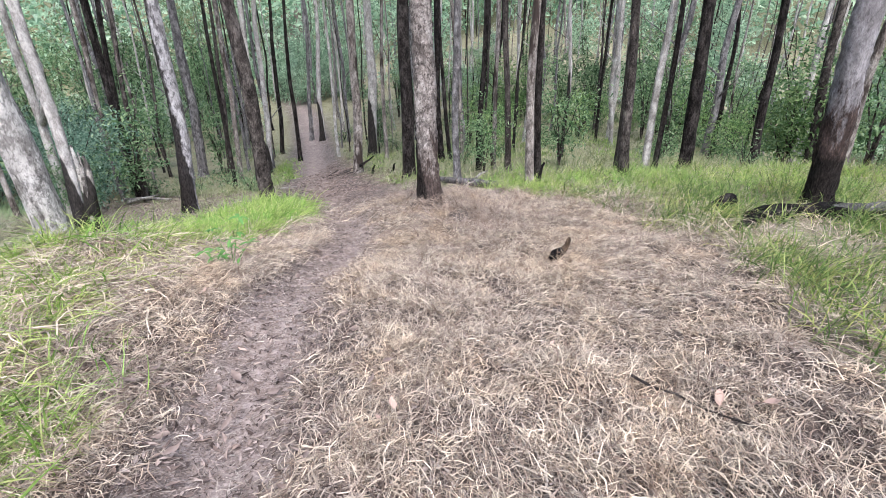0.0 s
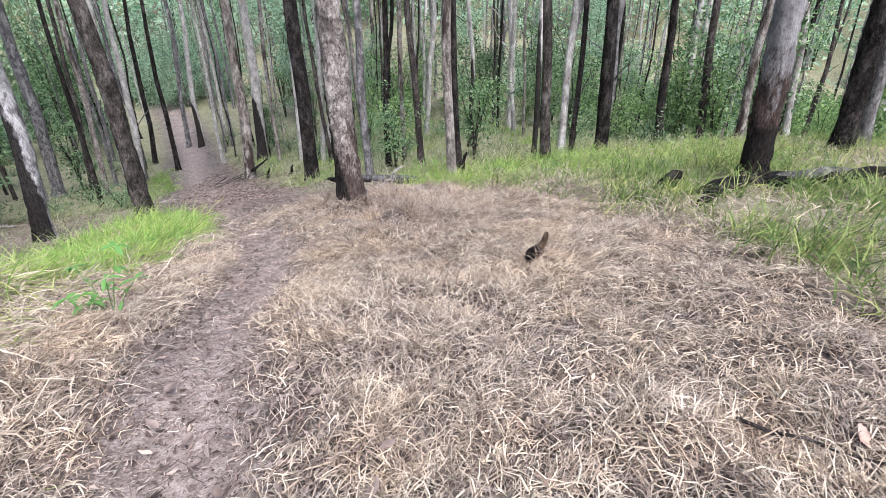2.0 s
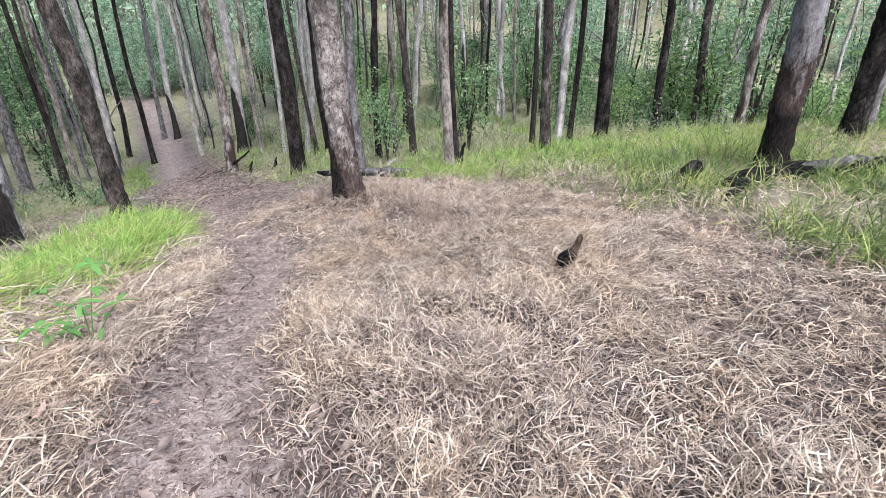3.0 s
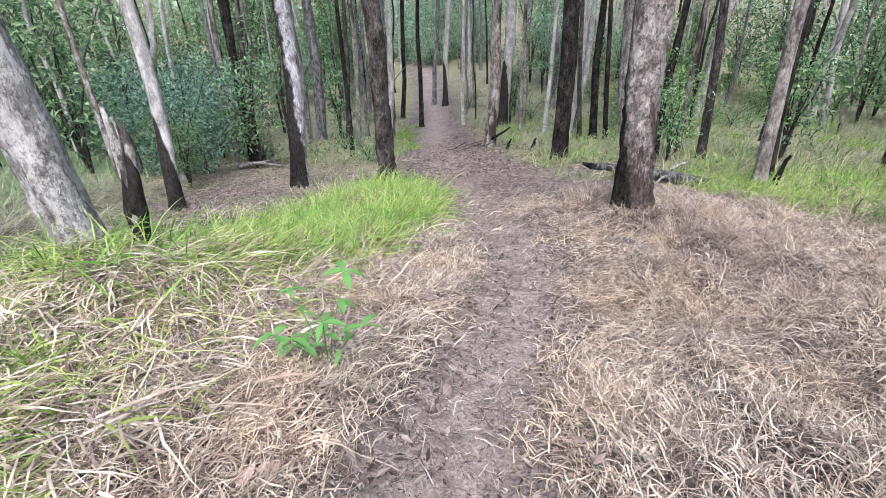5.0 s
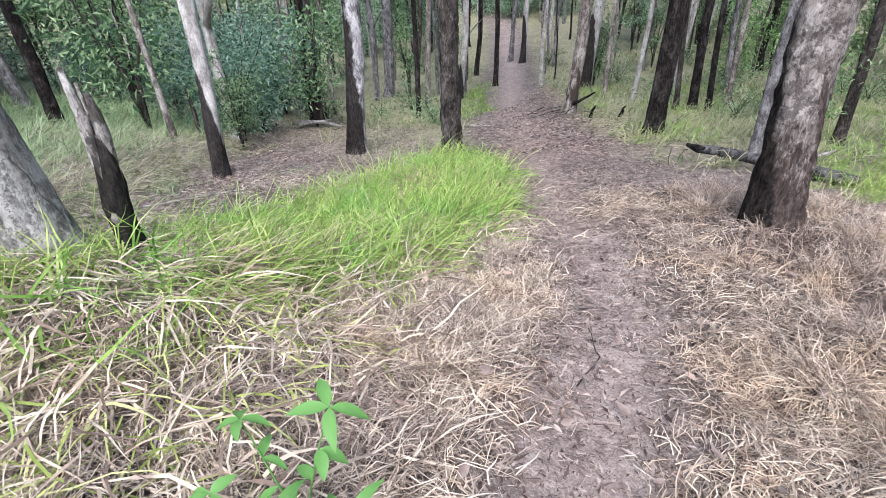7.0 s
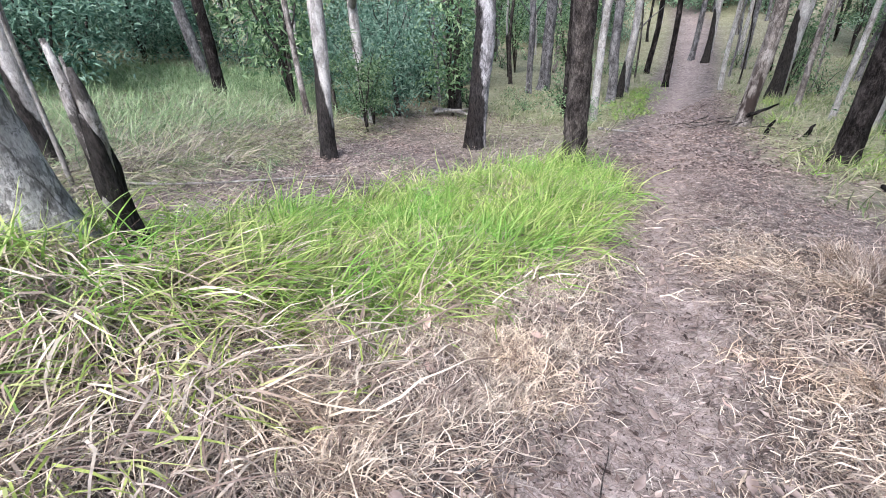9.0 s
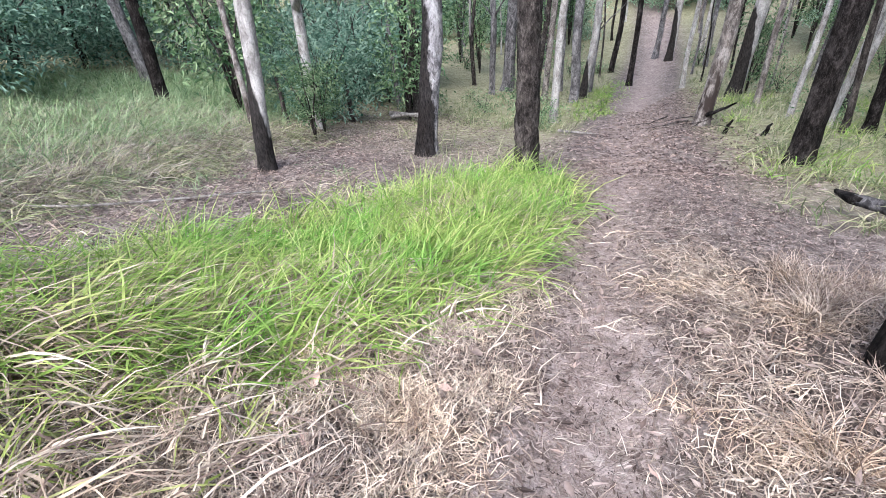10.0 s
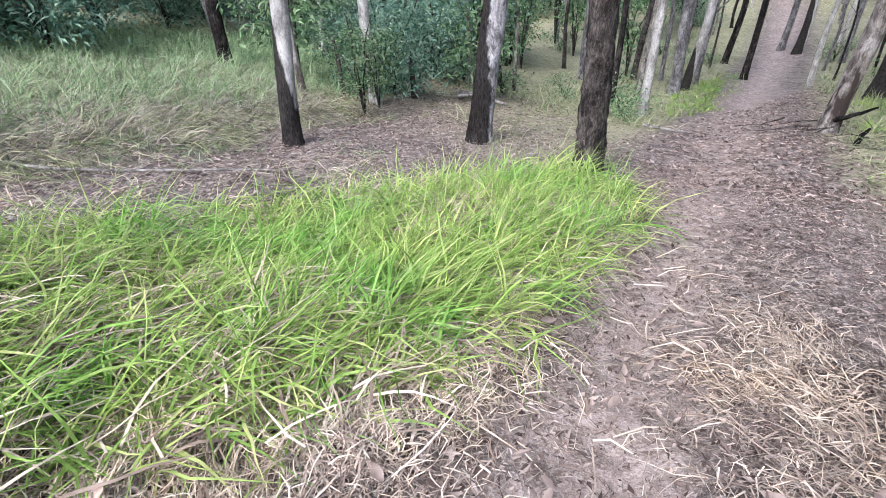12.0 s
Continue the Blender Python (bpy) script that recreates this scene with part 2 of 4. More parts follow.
def leafy(name, a, b, c, through=0.35, rough=0.55, wide=0.25, patchy=None):
    """Leaf or blade: tones by island and by object, light passing through."""
    m, t, s = nodes_of(name)
    geo = t.nodes.new("ShaderNodeNewGeometry")
    info = t.nodes.new("ShaderNodeObjectInfo")
    colour = ramp(t, geo.outputs["Random Per Island"], (0.08, a), (0.5, b), (0.95, c))
    if patchy:
        co = t.nodes.new("ShaderNodeTexCoord").outputs["Object"]
        colour = mixed(t, 1.0, colour, ramp(t, noise_at(t, co, 1.5, 4, 0.65), (0.36, patchy[0]), (0.5, (1, 1, 1)), (0.64, patchy[1])), "MULTIPLY")
        colour = mixed(t, 1.0, colour, ramp(t, noise_at(t, co, 8.0, 3, 0.6), (0.36, (0.6, 0.58, 0.57)), (0.55, (1, 1, 1)), (0.7, (1.15, 1.12, 1.05))), "MULTIPLY")
    hsv = add(t, "ShaderNodeHueSaturation")
    mr = add(t, "ShaderNodeMapRange", To_Min=1 - wide, To_Max=1 + wide)
    t.links.new(info.outputs["Random"], mr.inputs[0])
    t.links.new(mr.outputs[0], hsv.inputs["Value"])
    t.links.new(colour, hsv.inputs["Color"])
    colour = hsv.outputs[0]
    t.links.new(colour, s.inputs["Base Color"])
    s.inputs["Roughness"].default_value = rough
    s.inputs["Specular IOR Level"].default_value = 0.15
    tr = t.nodes.new("ShaderNodeBsdfTranslucent")
    t.links.new(colour, tr.inputs["Color"])
    mx = t.nodes.new("ShaderNodeMixShader")
    mx.inputs[0].default_value = through
    t.links.new(s.outputs[0], mx.inputs[1])
    t.links.new(tr.outputs[0], mx.inputs[2])
    t.links.new(mx.outputs[0], t.nodes["Material Output"].inputs["Surface"])
    return m


GREEN = leafy("fresh grass", (0.17, 0.28, 0.06), (0.31, 0.46, 0.11), (0.55, 0.6, 0.25), 0.5, 0.5, 0.0, ((0.75, 1.0, 0.8), (1.05, 1.02, 1.0)))
OLIVE = leafy("dark green grass", (0.06, 0.1, 0.028), (0.15, 0.235, 0.06), (0.4, 0.43, 0.17), 0.35, 0.5, 0.0, ((0.65, 0.75, 0.7), (1.2, 1.1, 0.9)))
YELLOW = leafy("half-dead yellow-green grass", (0.2, 0.25, 0.06), (0.38, 0.44, 0.13), (0.58, 0.58, 0.27), 0.4, 0.55, 0.0)
GREY_GREEN = leafy("grey-green grass", (0.09, 0.15, 0.075), (0.22, 0.32, 0.15), (0.43, 0.5, 0.31), 0.35, 0.6, 0.0)
DULL = leafy("thin yellow-green grass", (0.11, 0.155, 0.065), (0.27, 0.285, 0.15), (0.48, 0.45, 0.3), 0.35, 0.6, 0.0)
STRAW = leafy("dead straw", (0.19, 0.138, 0.112), (0.44, 0.358, 0.283), (0.72, 0.62, 0.495), 0.2, 0.6, 0.0, ((0.88, 0.87, 0.91), (1.03, 0.98, 0.93)))
RUSTY = leafy("rusty dead grass", (0.15, 0.106, 0.085), (0.38, 0.305, 0.25), (0.6, 0.51, 0.43), 0.2, 0.7, 0.0, ((0.8, 0.76, 0.76), (1.06, 0.98, 0.85)))
GREY_STRAW = leafy("grey weathered straw", (0.1, 0.081, 0.073), (0.285, 0.243, 0.209), (0.52, 0.46, 0.405), 0.15, 0.7, 0.0, ((0.75, 0.73, 0.74), (1.1, 1.05, 1.0)))
LITTER = leafy("fallen gum leaves", (0.06, 0.043, 0.037), (0.2, 0.15, 0.132), (0.42, 0.345, 0.31), 0.1, 0.65, 0.0, ((0.75, 0.72, 0.72), (1.1, 1.05, 1.0)))
PINK_LEAF = leafy("dry pinkish leaf", (0.4, 0.26, 0.21), (0.46, 0.32, 0.265), (0.5, 0.37, 0.31), 0.15, 0.6, 0.2)
BUSH = leafy("bush leaves", (0.05, 0.1, 0.045), (0.14, 0.23, 0.112), (0.34, 0.44, 0.25), 0.4, 0.6, 0.3)
BLUE_BUSH = leafy("blue-green leaves", (0.055, 0.115, 0.08), (0.165, 0.275, 0.2), (0.33, 0.45, 0.35), 0.38, 0.6, 0.25)
BRIGHT_BUSH = leafy("yellow-green leaves", (0.09, 0.17, 0.06), (0.18, 0.29, 0.11), (0.38, 0.5, 0.22), 0.5, 0.6, 0.25)
CROWN = leafy("gum leaves", (0.06, 0.1, 0.04), (0.11, 0.17, 0.075), (0.2, 0.27, 0.13), 0.4, 0.45, 0.25)
# lighter bush green for far plants: distance haze put into the leaf colour
HAZY_BUSH = leafy("bush leaves lightened for haze", (0.15, 0.24, 0.16), (0.31, 0.44, 0.3), (0.52, 0.64, 0.48), 0.5, 0.6, 0.25)
# hillside leaves, the air's haze mixed into a washed-out green
FAR_HAZE_GREEN = leafy("far woods, haze in the green", (0.2, 0.32, 0.22), (0.4, 0.56, 0.4), (0.66, 0.78, 0.62), 0.5, 0.6, 0.0)
WEED = leafy("weed leaves", (0.05, 0.16, 0.05), (0.1, 0.265, 0.08), (0.33, 0.45, 0.11), 0.4, 0.45, 0.0)

m, t, b = nodes_of("forest soil")
SOIL = m
co = t.nodes.new("ShaderNodeTexCoord").outputs["Object"]
att = t.nodes.new("ShaderNodeAttribute")
att.attribute_name = "cover"
split = t.nodes.new("ShaderNodeSeparateColor")
t.links.new(att.outputs["Color"], split.inputs[0])
n_big, n_mid, n_fine = noise_at(t, co, 1.3, 5), noise_at(t, co, 9, 8, 0.7), noise_at(t, co, 70, 6, 0.75)
dirt = ramp(t, mixed(t, 0.5, n_mid, n_fine), (0.4, (0.12, 0.09, 0.08)), (0.5, (0.28, 0.22, 0.197)), (0.6, (0.46, 0.38, 0.348)))
humus = ramp(t, mixed(t, 0.6, n_mid, n_fine), (0.4, (0.028, 0.021, 0.019)), (0.5, (0.13, 0.103, 0.093)), (0.6, (0.38, 0.32, 0.3)))
fibre = mixed(t, 0.5, noise_at(t, co, 60, 4, 0.6, (1, 0.14, 1)), noise_at(t, co, 60, 4, 0.6, (0.14, 1, 1)), "LIGHTEN")
mulch = ramp(t, mixed(t, 0.25, fibre, n_mid), (0.47, (0.022, 0.016, 0.014)), (0.57, (0.12, 0.092, 0.078)), (0.68, (0.38, 0.305, 0.258)))
sward = ramp(t, mixed(t, 0.5, n_mid, n_fine), (0.38, (0.07, 0.075, 0.04)), (0.5, (0.27, 0.265, 0.145)), (0.64, (0.5, 0.465, 0.31)))
colour = mixed(t, split.outputs[0], humus, dirt)
colour = mixed(t, split.outputs[2], colour, mulch)
colour = mixed(t, split.outputs[1], colour, sward)
colour = mixed(t, 0.14, colour, ramp(t, n_big, (0.35, (0.03, 0.024, 0.02)), (0.65, (0.4, 0.33, 0.29))))
t.links.new(colour, b.inputs["Base Color"])
b.inputs["Roughness"].default_value = 0.95
b.inputs["Specular IOR Level"].default_value = 0.1
bump(t, b, mixed(t, 0.5, n_mid, n_fine), 0.8, 0.03)


# ---- mesh helpers ----
def mesh_of(name, verts, faces, mat, smooth=True):
    """faces: one array per polygon size."""
    me = bpy.data.meshes.new(name)
    verts = np.asarray(verts, np.float32)
    sizes = np.concatenate([np.full(len(f), f.shape[1], np.int32) for f in faces])
    loops = np.concatenate([f.ravel() for f in faces]).astype(np.int32)
    me.vertices.add(len(verts))
    me.vertices.foreach_set("co", verts.ravel())
    me.loops.add(len(loops))
    me.loops.foreach_set("vertex_index", loops)
    me.polygons.add(len(sizes))
    me.polygons.foreach_set("loop_start", np.concatenate([[0], np.cumsum(sizes)[:-1]]).astype(np.int32))
    me.polygons.foreach_set("use_smooth", np.full(len(sizes), smooth))
    me.update(calc_edges=True)
    me.validate()
    me.materials.append(mat)
    return me


def part(name, me, parent=None, label=""):
    ob = new(name, me)
    if parent:
        ob.parent = parent
    return tagged(ob, label)


def tube(points, radii, sides=8, rough=0.0, rng=None):
    """A bent, tapering round bar with closed ends; rough: unevenness of its skin."""
    pts, n = np.asarray(points, float), len(points)
    tang = np.gradient(pts, axis=0)
    tang /= np.linalg.norm(tang, axis=1)[:, None]
    ref = np.array([0.0, 1.0, 0.0]) if abs(tang[0][1]) < 0.9 else np.array([1.0, 0, 0])
    a = np.cross(tang, ref)
    a /= np.linalg.norm(a, axis=1)[:, None]
    c = np.cross(tang, a)
    th = np.linspace(0, 2 * math.pi, sides, endpoint=False)
    r = np.asarray(radii, float)[:, None] * np.ones((1, sides))
    if rough:
        ph = rng.uniform(0, 6.3, 6)
        k = np.arange(n)[:, None]
        r = r * (1 + rough * (0.5 * np.sin(2 * th + ph[0] + 0.25 * k) + 0.4 * np.sin(3 * th + ph[1] - 0.4 * k) + 0.3 * np.sin(5 * th + ph[2] + 0.9 * k)) + rough * 0.5 * rng.normal(size=r.shape))
    v = pts[:, None, :] + r[..., None] * (np.cos(th)[None, :, None] * a[:, None, :] + np.sin(th)[None, :, None] * c[:, None, :])
    v = np.concatenate([v.reshape(-1, 3), pts[:1], pts[-1:]])
    i, j = np.meshgrid(np.arange(n - 1), np.arange(sides), indexing="ij")
    j2 = (j + 1) % sides
    q = np.stack([i * sides + j, i * sides + j2, (i + 1) * sides + j2, (i + 1) * sides + j], -1).reshape(-1, 4)
    k = np.arange(sides)
    lo, hi = n * sides, n * sides + 1
    e1 = np.stack([np.full(sides, lo), (k + 1) % sides, k], -1)
    e2 = np.stack([np.full(sides, hi), (n - 1) * sides + k, (n - 1) * sides + (k + 1) % sides], -1)
    return v, q, np.concatenate([e1, e2])


def joined(bits):
    vs, qs, ts, o = [], [], [], 0
    for v, q, e in bits:
        vs.append(v), qs.append(q + o), ts.append(e + o)
        o += len(v)
    return np.concatenate(vs), np.concatenate(qs), np.concatenate(ts)


def tube_mesh(name, mat, *bits):
    v, q, e = joined(bits)
    return mesh_of(name, v, [q, e], mat)


def leaves(rng, centre, length, width, hang=0.5, fold=0.25):
    """Pointed leaves at the centres, 4 triangles each, folded along the midrib."""
    n = len(centre)
    az, el = rng.uniform(0, 2 * math.pi, n), rng.normal(-hang, 0.5, n)
    d = np.stack([np.cos(az) * np.cos(el), np.sin(az) * np.cos(el), np.sin(el)], 1)
    s = np.stack([-np.sin(az), np.cos(az), np.zeros(n)], 1)
    up = np.cross(d, s)
    tw = rng.normal(0, 0.7, n)[:, None]
    s, up = s * np.cos(tw) + up * np.sin(tw), up * np.cos(tw) - s * np.sin(tw)
    L = (length * rng.uniform(0.6, 1.3, n))[:, None]
    W = (width * rng.uniform(0.7, 1.2, n))[:, None]
    v = np.stack([centre, centre + d * L * 0.4 + s * W / 2 + up * W * fold, centre + d * L - up * L * 0.12, centre + d * L * 0.4 - s * W / 2 + up * W * fold], 1).reshape(-1, 3)
    o = np.arange(n)[:, None] * 4
    return v, np.concatenate([o + np.array([0, 1, 2]), o + np.array([0, 2, 3])])


def leaf_mesh(name, mat, rng, centre, length, width, hang=0.5):
    v, f = leaves(rng, centre, length, width, hang)
    return mesh_of(name, v, [f], mat, False)


def blades(name, mat, rng, x, y, length, width, up, droop, lift=0.0, segs=3, head=None, curl=0.25):
    """Grass blades rooted in the ground: up: first angle over the ground, droop: how far they bend over, in radians."""
    n = len(x)
    az = rng.uniform(0, 2 * math.pi, n) if head is None else head
    pos = np.stack([x, y, height(x, y) + lift], 1)
    side = np.stack([-np.sin(az), np.cos(az), rng.normal(0, 0.35, n)], 1)
    rows, step = [], (length / segs)[:, None]
    wob = rng.normal(0, curl, (segs, n))
    for k in range(segs):
        w = (width * (1 - (k / segs) ** 1.6) * (0.8 if k == 0 else 1) / 2)[:, None]
        rows += [pos - side * w, pos + side * w]
        e = up - droop * (k + 0.5) / segs
        a = az + np.sum(wob[:k + 1], axis=0)
        pos = pos + step * np.stack([np.cos(a) * np.cos(e), np.sin(a) * np.cos(e), np.sin(e)], 1)
    rows.append(pos)
    per = 2 * segs + 1
    v = np.stack(rows, 1).reshape(-1, 3)
    v[:, 2] = np.maximum(v[:, 2], height(v[:, 0], v[:, 1]) + 0.003)
    o = np.arange(n)[:, None] * per
    quads = np.concatenate([o + np.array([2 * k, 2 * k + 1, 2 * k + 3, 2 * k + 2]) for k in range(segs - 1)])
    return mesh_of(name, v, [quads, o + np.array([per - 3, per - 2, per - 1])], mat)


def scatter(rng, n, x0, x1, y0, y1, mask):
    """About n places in a rectangle, thinned by the mask."""
    x, y = rng.uniform(x0, x1, n), rng.uniform(y0, y1, n)
    keep = rng.uniform(0, 1, n) < mask(x, y)
    return x[keep], y[keep]


# ---- ground ----
def spaced(lo, hi, fine_lo, fine_hi, step, grow):
    mid = list(np.arange(fine_lo, fine_hi, step))
    a, s = [mid[0]], step
    while a[-1] > lo:
        s *= grow
        a.append(a[-1] - s)
    c, s = [mid[-1]], step
    while c[-1] < hi:
        s *= grow
        c.append(c[-1] + s)
    return np.array(a[:0:-1] + mid + c[1:])


gx, gy = spaced(-600, 600, -6.0, 4.5, 0.065, 1.05), spaced(-600, 600, 0.3, 11.5, 0.065, 1.035)
X, Y = np.meshgrid(gx, gy, indexing="xy")
Z = height(X, Y)
close = np.exp(-((X / 9) ** 2 + ((Y - 6) / 10) ** 2))
lumps = np.sin(11 * X + 3 * np.sin(4 * Y)) * np.sin(9 * Y + 2 * np.sin(5 * X)) + 0.6 * np.sin(23 * X + 17 * Y) * np.sin(19 * Y - 21 * X)
Z = Z + 0.017 * lumps * close * (0.4 + 0.6 * np.clip(np.abs(trail(X, Y)) / 0.5, 0, 1))
V = np.stack([X, Y, Z], -1).reshape(-1, 3)
nx, ny = len(gx), len(gy)
I, J = np.meshgrid(np.arange(ny - 1), np.arange(nx - 1), indexing="ij")
F = np.stack([I * nx + J, I * nx + J + 1, (I + 1) * nx + J + 1, (I + 1) * nx + J], -1).reshape(-1, 4)
ground_mesh = mesh_of("ground", V, [F], SOIL)
cover = ground_mesh.color_attributes.new("cover", "FLOAT_COLOR", "POINT")
px, py = V[:, 0], V[:, 1]
worn = np.clip(1.15 - np.abs(trail(px, py)) / np.interp(py, (0, 6, 9, 40), (0.38, 0.42, 0.6, 0.9)), 0, 1)
far_grass = np.clip((py - 10.5) / 4, 0, 1) * np.clip((np.abs(trail(px, py)) - 1.1) / 0.8, 0, 0.9) * np.clip(1.3 - np.hypot(px, py) / 60, 0.75, 1)
left_grass = np.clip((-9.0 - px) / 2, 0, 0.8) * np.clip((np.abs(trail(px, py)) - 1.0) / 0.7, 0, 1)
under = np.clip((py + 2.5) / 2.5, 0.15, 1) * np.clip((np.abs(trail(px, py) + 0.05) - 0.3) / 0.3, 0, 0.9) * np.clip((9.5 - py) / 1.0, 0, 1) * np.clip((4.5 - np.abs(px)) / 2.0, 0, 1) * (1 - 0.7 * green_left(px, py))
grassy = np.clip(np.maximum.reduce([0.5 * green_left(px, py), 0.45 * green_right(px, py), far_grass, left_grass]), 0, 1)
cover.data.foreach_set("color", np.stack([worn, grassy, under, np.ones_like(px)], 1).astype(np.float32).ravel())
tagged(new("ground", ground_mesh), "bare brown forest soil with a worn walking track", "ground", kind="structure")


# ---- trees ----
TREE_WORDS = {
    "pale": "tall gum tree with smooth pale bark", "white": "stout gum tree with smooth white cracked bark", "grey": "tall gum tree with smooth grey bark",
    "tan": "slender gum tree with tan bark in strips", "brown": "gum tree with dark brown fibrous bark",
    "dark": "slim gum tree with nearly black bark", "charred": "pale gum tree with fire-blackened lower trunk",
    "mottled": "grey gum tree, mottled and charred on one side", "scaly": "stout gum tree with scaly grey-brown bark",
    "peeling": "large leaning gum with grey bark peeling to reddish brown",
}


def crown_mesh(name, seed, n):
    """Hanging gum foliage in loose tufts round a bare middle."""
    rng = np.random.default_rng(seed)
    tufts = np.stack([rng.normal(0, 1.3, 34), rng.normal(0, 1.3, 34), rng.uniform(-2.2, 2.6, 34)], 1)
    c = tufts[rng.integers(0, 34, n)] + rng.normal(0, 0.42, (n, 3))
    return leaf_mesh(name, CROWN, rng, c, 0.3, 0.075, 0.8)


CROWNS = [crown_mesh("crown", 40 + k, 520) for k in range(4)]


def trunk_points(rng, tall, lean_x, lean_y, wobble, close=False):
    low = np.concatenate([[-0.25], np.arange(0, 3.4, 0.07), [3.6, 4.1, 4.6, 5.2, 5.9, 6.7, 7.6]]) if close else [-0.25, 0.0, 0.06, 0.14, 0.25, 0.4, 0.6, 0.85, 1.15, 1.5, 2.0, 2.6, 3.3, 4.1, 5.0, 6.2, 7.6]
    h = np.concatenate([low, np.linspace(9.2, tall, 4)])
    ph = rng.uniform(0, 6.3, 4)
    back = np.clip(h, 0, None)
    bx = lean_x * back * np.clip(1.2 - back / 30, 0.4, 1) + wobble * (np.sin(h * 0.9 + ph[0]) - math.sin(ph[0])) + 0.3 * wobble * np.sin(h * 2.3 + ph[1])
    by = lean_y * back * np.clip(1.2 - back / 30, 0.4, 1) + wobble * (np.sin(h * 0.8 + ph[2]) - math.sin(ph[2])) + 0.3 * wobble * np.sin(h * 2.1 + ph[3])
    return h, np.stack([bx, by, h], 1)


tree_spots = []


def forest_tree(x, y, wide, lean_x, lean_y, kind, tall=None, flare=0.35, sides=14, name="gum_tree", sway=0.05, twigs=0):
    rng = np.random.default_rng(int(abs(x) * 977 + abs(y) * 131))
    tall = tall or 11 + min(wide, 0.4) * 18 + rng.uniform(0, 3)
    tree = new(name)
    tree.location = (x, y, ground(x, y))
    tagged(tree, TREE_WORDS[kind], "tree", "gum forest")
    h, pts = trunk_points(rng, tall, lean_x, lean_y, sway * min(1, wide / 0.2), sides >= 18)
    r = wide / 2 * (1 - 0.75 * np.clip(h, 0, None) / tall) * (1 + flare * np.exp(-np.clip(h, 0, None) / 0.2))
    part("trunk", tube_mesh("trunk", BARK[kind], tube(pts, r, sides, 0.09 if kind in ("scaly", "dark", "brown", "peeling") else 0.055, rng)), tree)
    for k in range(3):
        i = -2 - (k > 0)
        start, az = pts[i], rng.uniform(0, 6.3)
        reach = rng.uniform(1.5, 2.6)
        lp = [start + np.array([math.cos(az) * reach * s, math.sin(az) * reach * s, reach * 1.1 * s ** 1.3]) for s in np.linspace(0, 1, 5)]
        part("limb", tube_mesh("limb", BARK[kind], tube(lp, r[i] * np.linspace(0.8, 0.15, 5), 6)), tree)
    for k in range(twigs):
        i, az, reach = int(rng.integers(10, 16)), rng.uniform(0, 6.3), rng.uniform(0.7, 1.7)
        lp = [pts[i] + np.array([math.cos(az) * reach * s, math.sin(az) * reach * s, reach * (0.9 * s ** 1.5 + 0.1 * math.sin(5 * s))]) for s in np.linspace(0, 1, 6)]
        part("limb", tube_mesh("limb", BARK[kind], tube(lp, r[i] * np.linspace(0.32, 0.06, 6), 5)), tree)
    top = part("crown", CROWNS[int(rng.integers(0, 4))], tree)
    top.location, top.rotation_euler = tuple(pts[-2] + np.array([0, 0, 1.2])), (0, 0, float(rng.uniform(0, 6.3)))
    tree_spots.append((x, y))
    return tree


# beside the track, nearest first
forest_tree(-0.44, 7.68, 0.34, -0.04, 0.12, "scaly", flare=0.3, sides=28)
forest_tree(-4.42, 5.06, 0.32, -0.05, -0.03, "white", flare=0.6, sides=24)
forest_tree(-6.43, 11.44, 0.34, -0.02, 0.13, "mottled", flare=0.25, sides=22)
forest_tree(-4.51, 11.37, 0.32, -0.01, -0.03, "brown", flare=0.25, sides=22)
forest_tree(-7.20, 8.95, 0.22, -0.05, 0.1, "charred", flare=0.3, sides=20)
forest_tree(4.83, 6.75, 0.34, -0.08, -0.03, "peeling", flare=0.4, sides=26)
forest_tree(-8.36, 5.92, 0.24, 0.10, 0.09, "charred", sides=18)
forest_tree(7.7, 8.2, 0.34, -0.07, 0.0, "dark", sides=18)
forest_tree(9.6, 9.4, 0.22, -0.09, 0.0, "grey")
forked = forest_tree(-9.65, 11.81, 0.2, 0.009, 0.0, "pale")
part("limb", tube_mesh("limb", BARK["pale"], tube([(0.02, 0, 2.3), (0.3, 0, 2.9), (0.42, 0, 3.6), (0.3, 0, 4.4), (0.05, 0.1, 5.3), (-0.1, 0.2, 6.4)], [0.075, 0.07, 0.065, 0.06, 0.05, 0.03], 9)), forked)
# down the slope on the low side
forest_tree(-12.96, 10.39, 0.27, 0.0, 0.0, "dark")
forest_tree(-15.37, 11.19, 0.3, 0.0, 0.0, "grey")
forest_tree(-9.94, 14.93, 0.177, 0.05, 0.04, "dark")
forest_tree(-9.6, 14.85, 0.146, 0.05, 0.04, "brown")
forest_tree(-9.81, 10.47, 0.12, 0.004, 0.003, "tan")
forest_tree(-11.65, 22.41, 0.42, 0.029, 0.024, "grey")
forest_tree(-6.7, 16.6, 0.19, 0.033, 0.027, "pale")
forest_tree(-9.3, 21.0, 0.2, 0.03, 0.02, "tan")
forest_tree(-8.66, 22.68, 0.26, 0.054, 0.045, "charred")
forest_tree(-7.91, 17.29, 0.14, 0.014, 0.011, "dark")
forest_tree(-15.54, 19.06, 0.17, 0.05, 0.04, "pale")
forest_tree(-11.9, 17.2, 0.2, 0.015, 0.004, "tan")
forest_tree(-11.2, 16.8, 0.28, 0.012, 0.003, "dark")
forest_tree(-10.61, 22.90, 0.19, 0.07, 0.02, "brown")
forest_tree(-8.43, 21.46, 0.3, 0.028, 0.001, "grey")
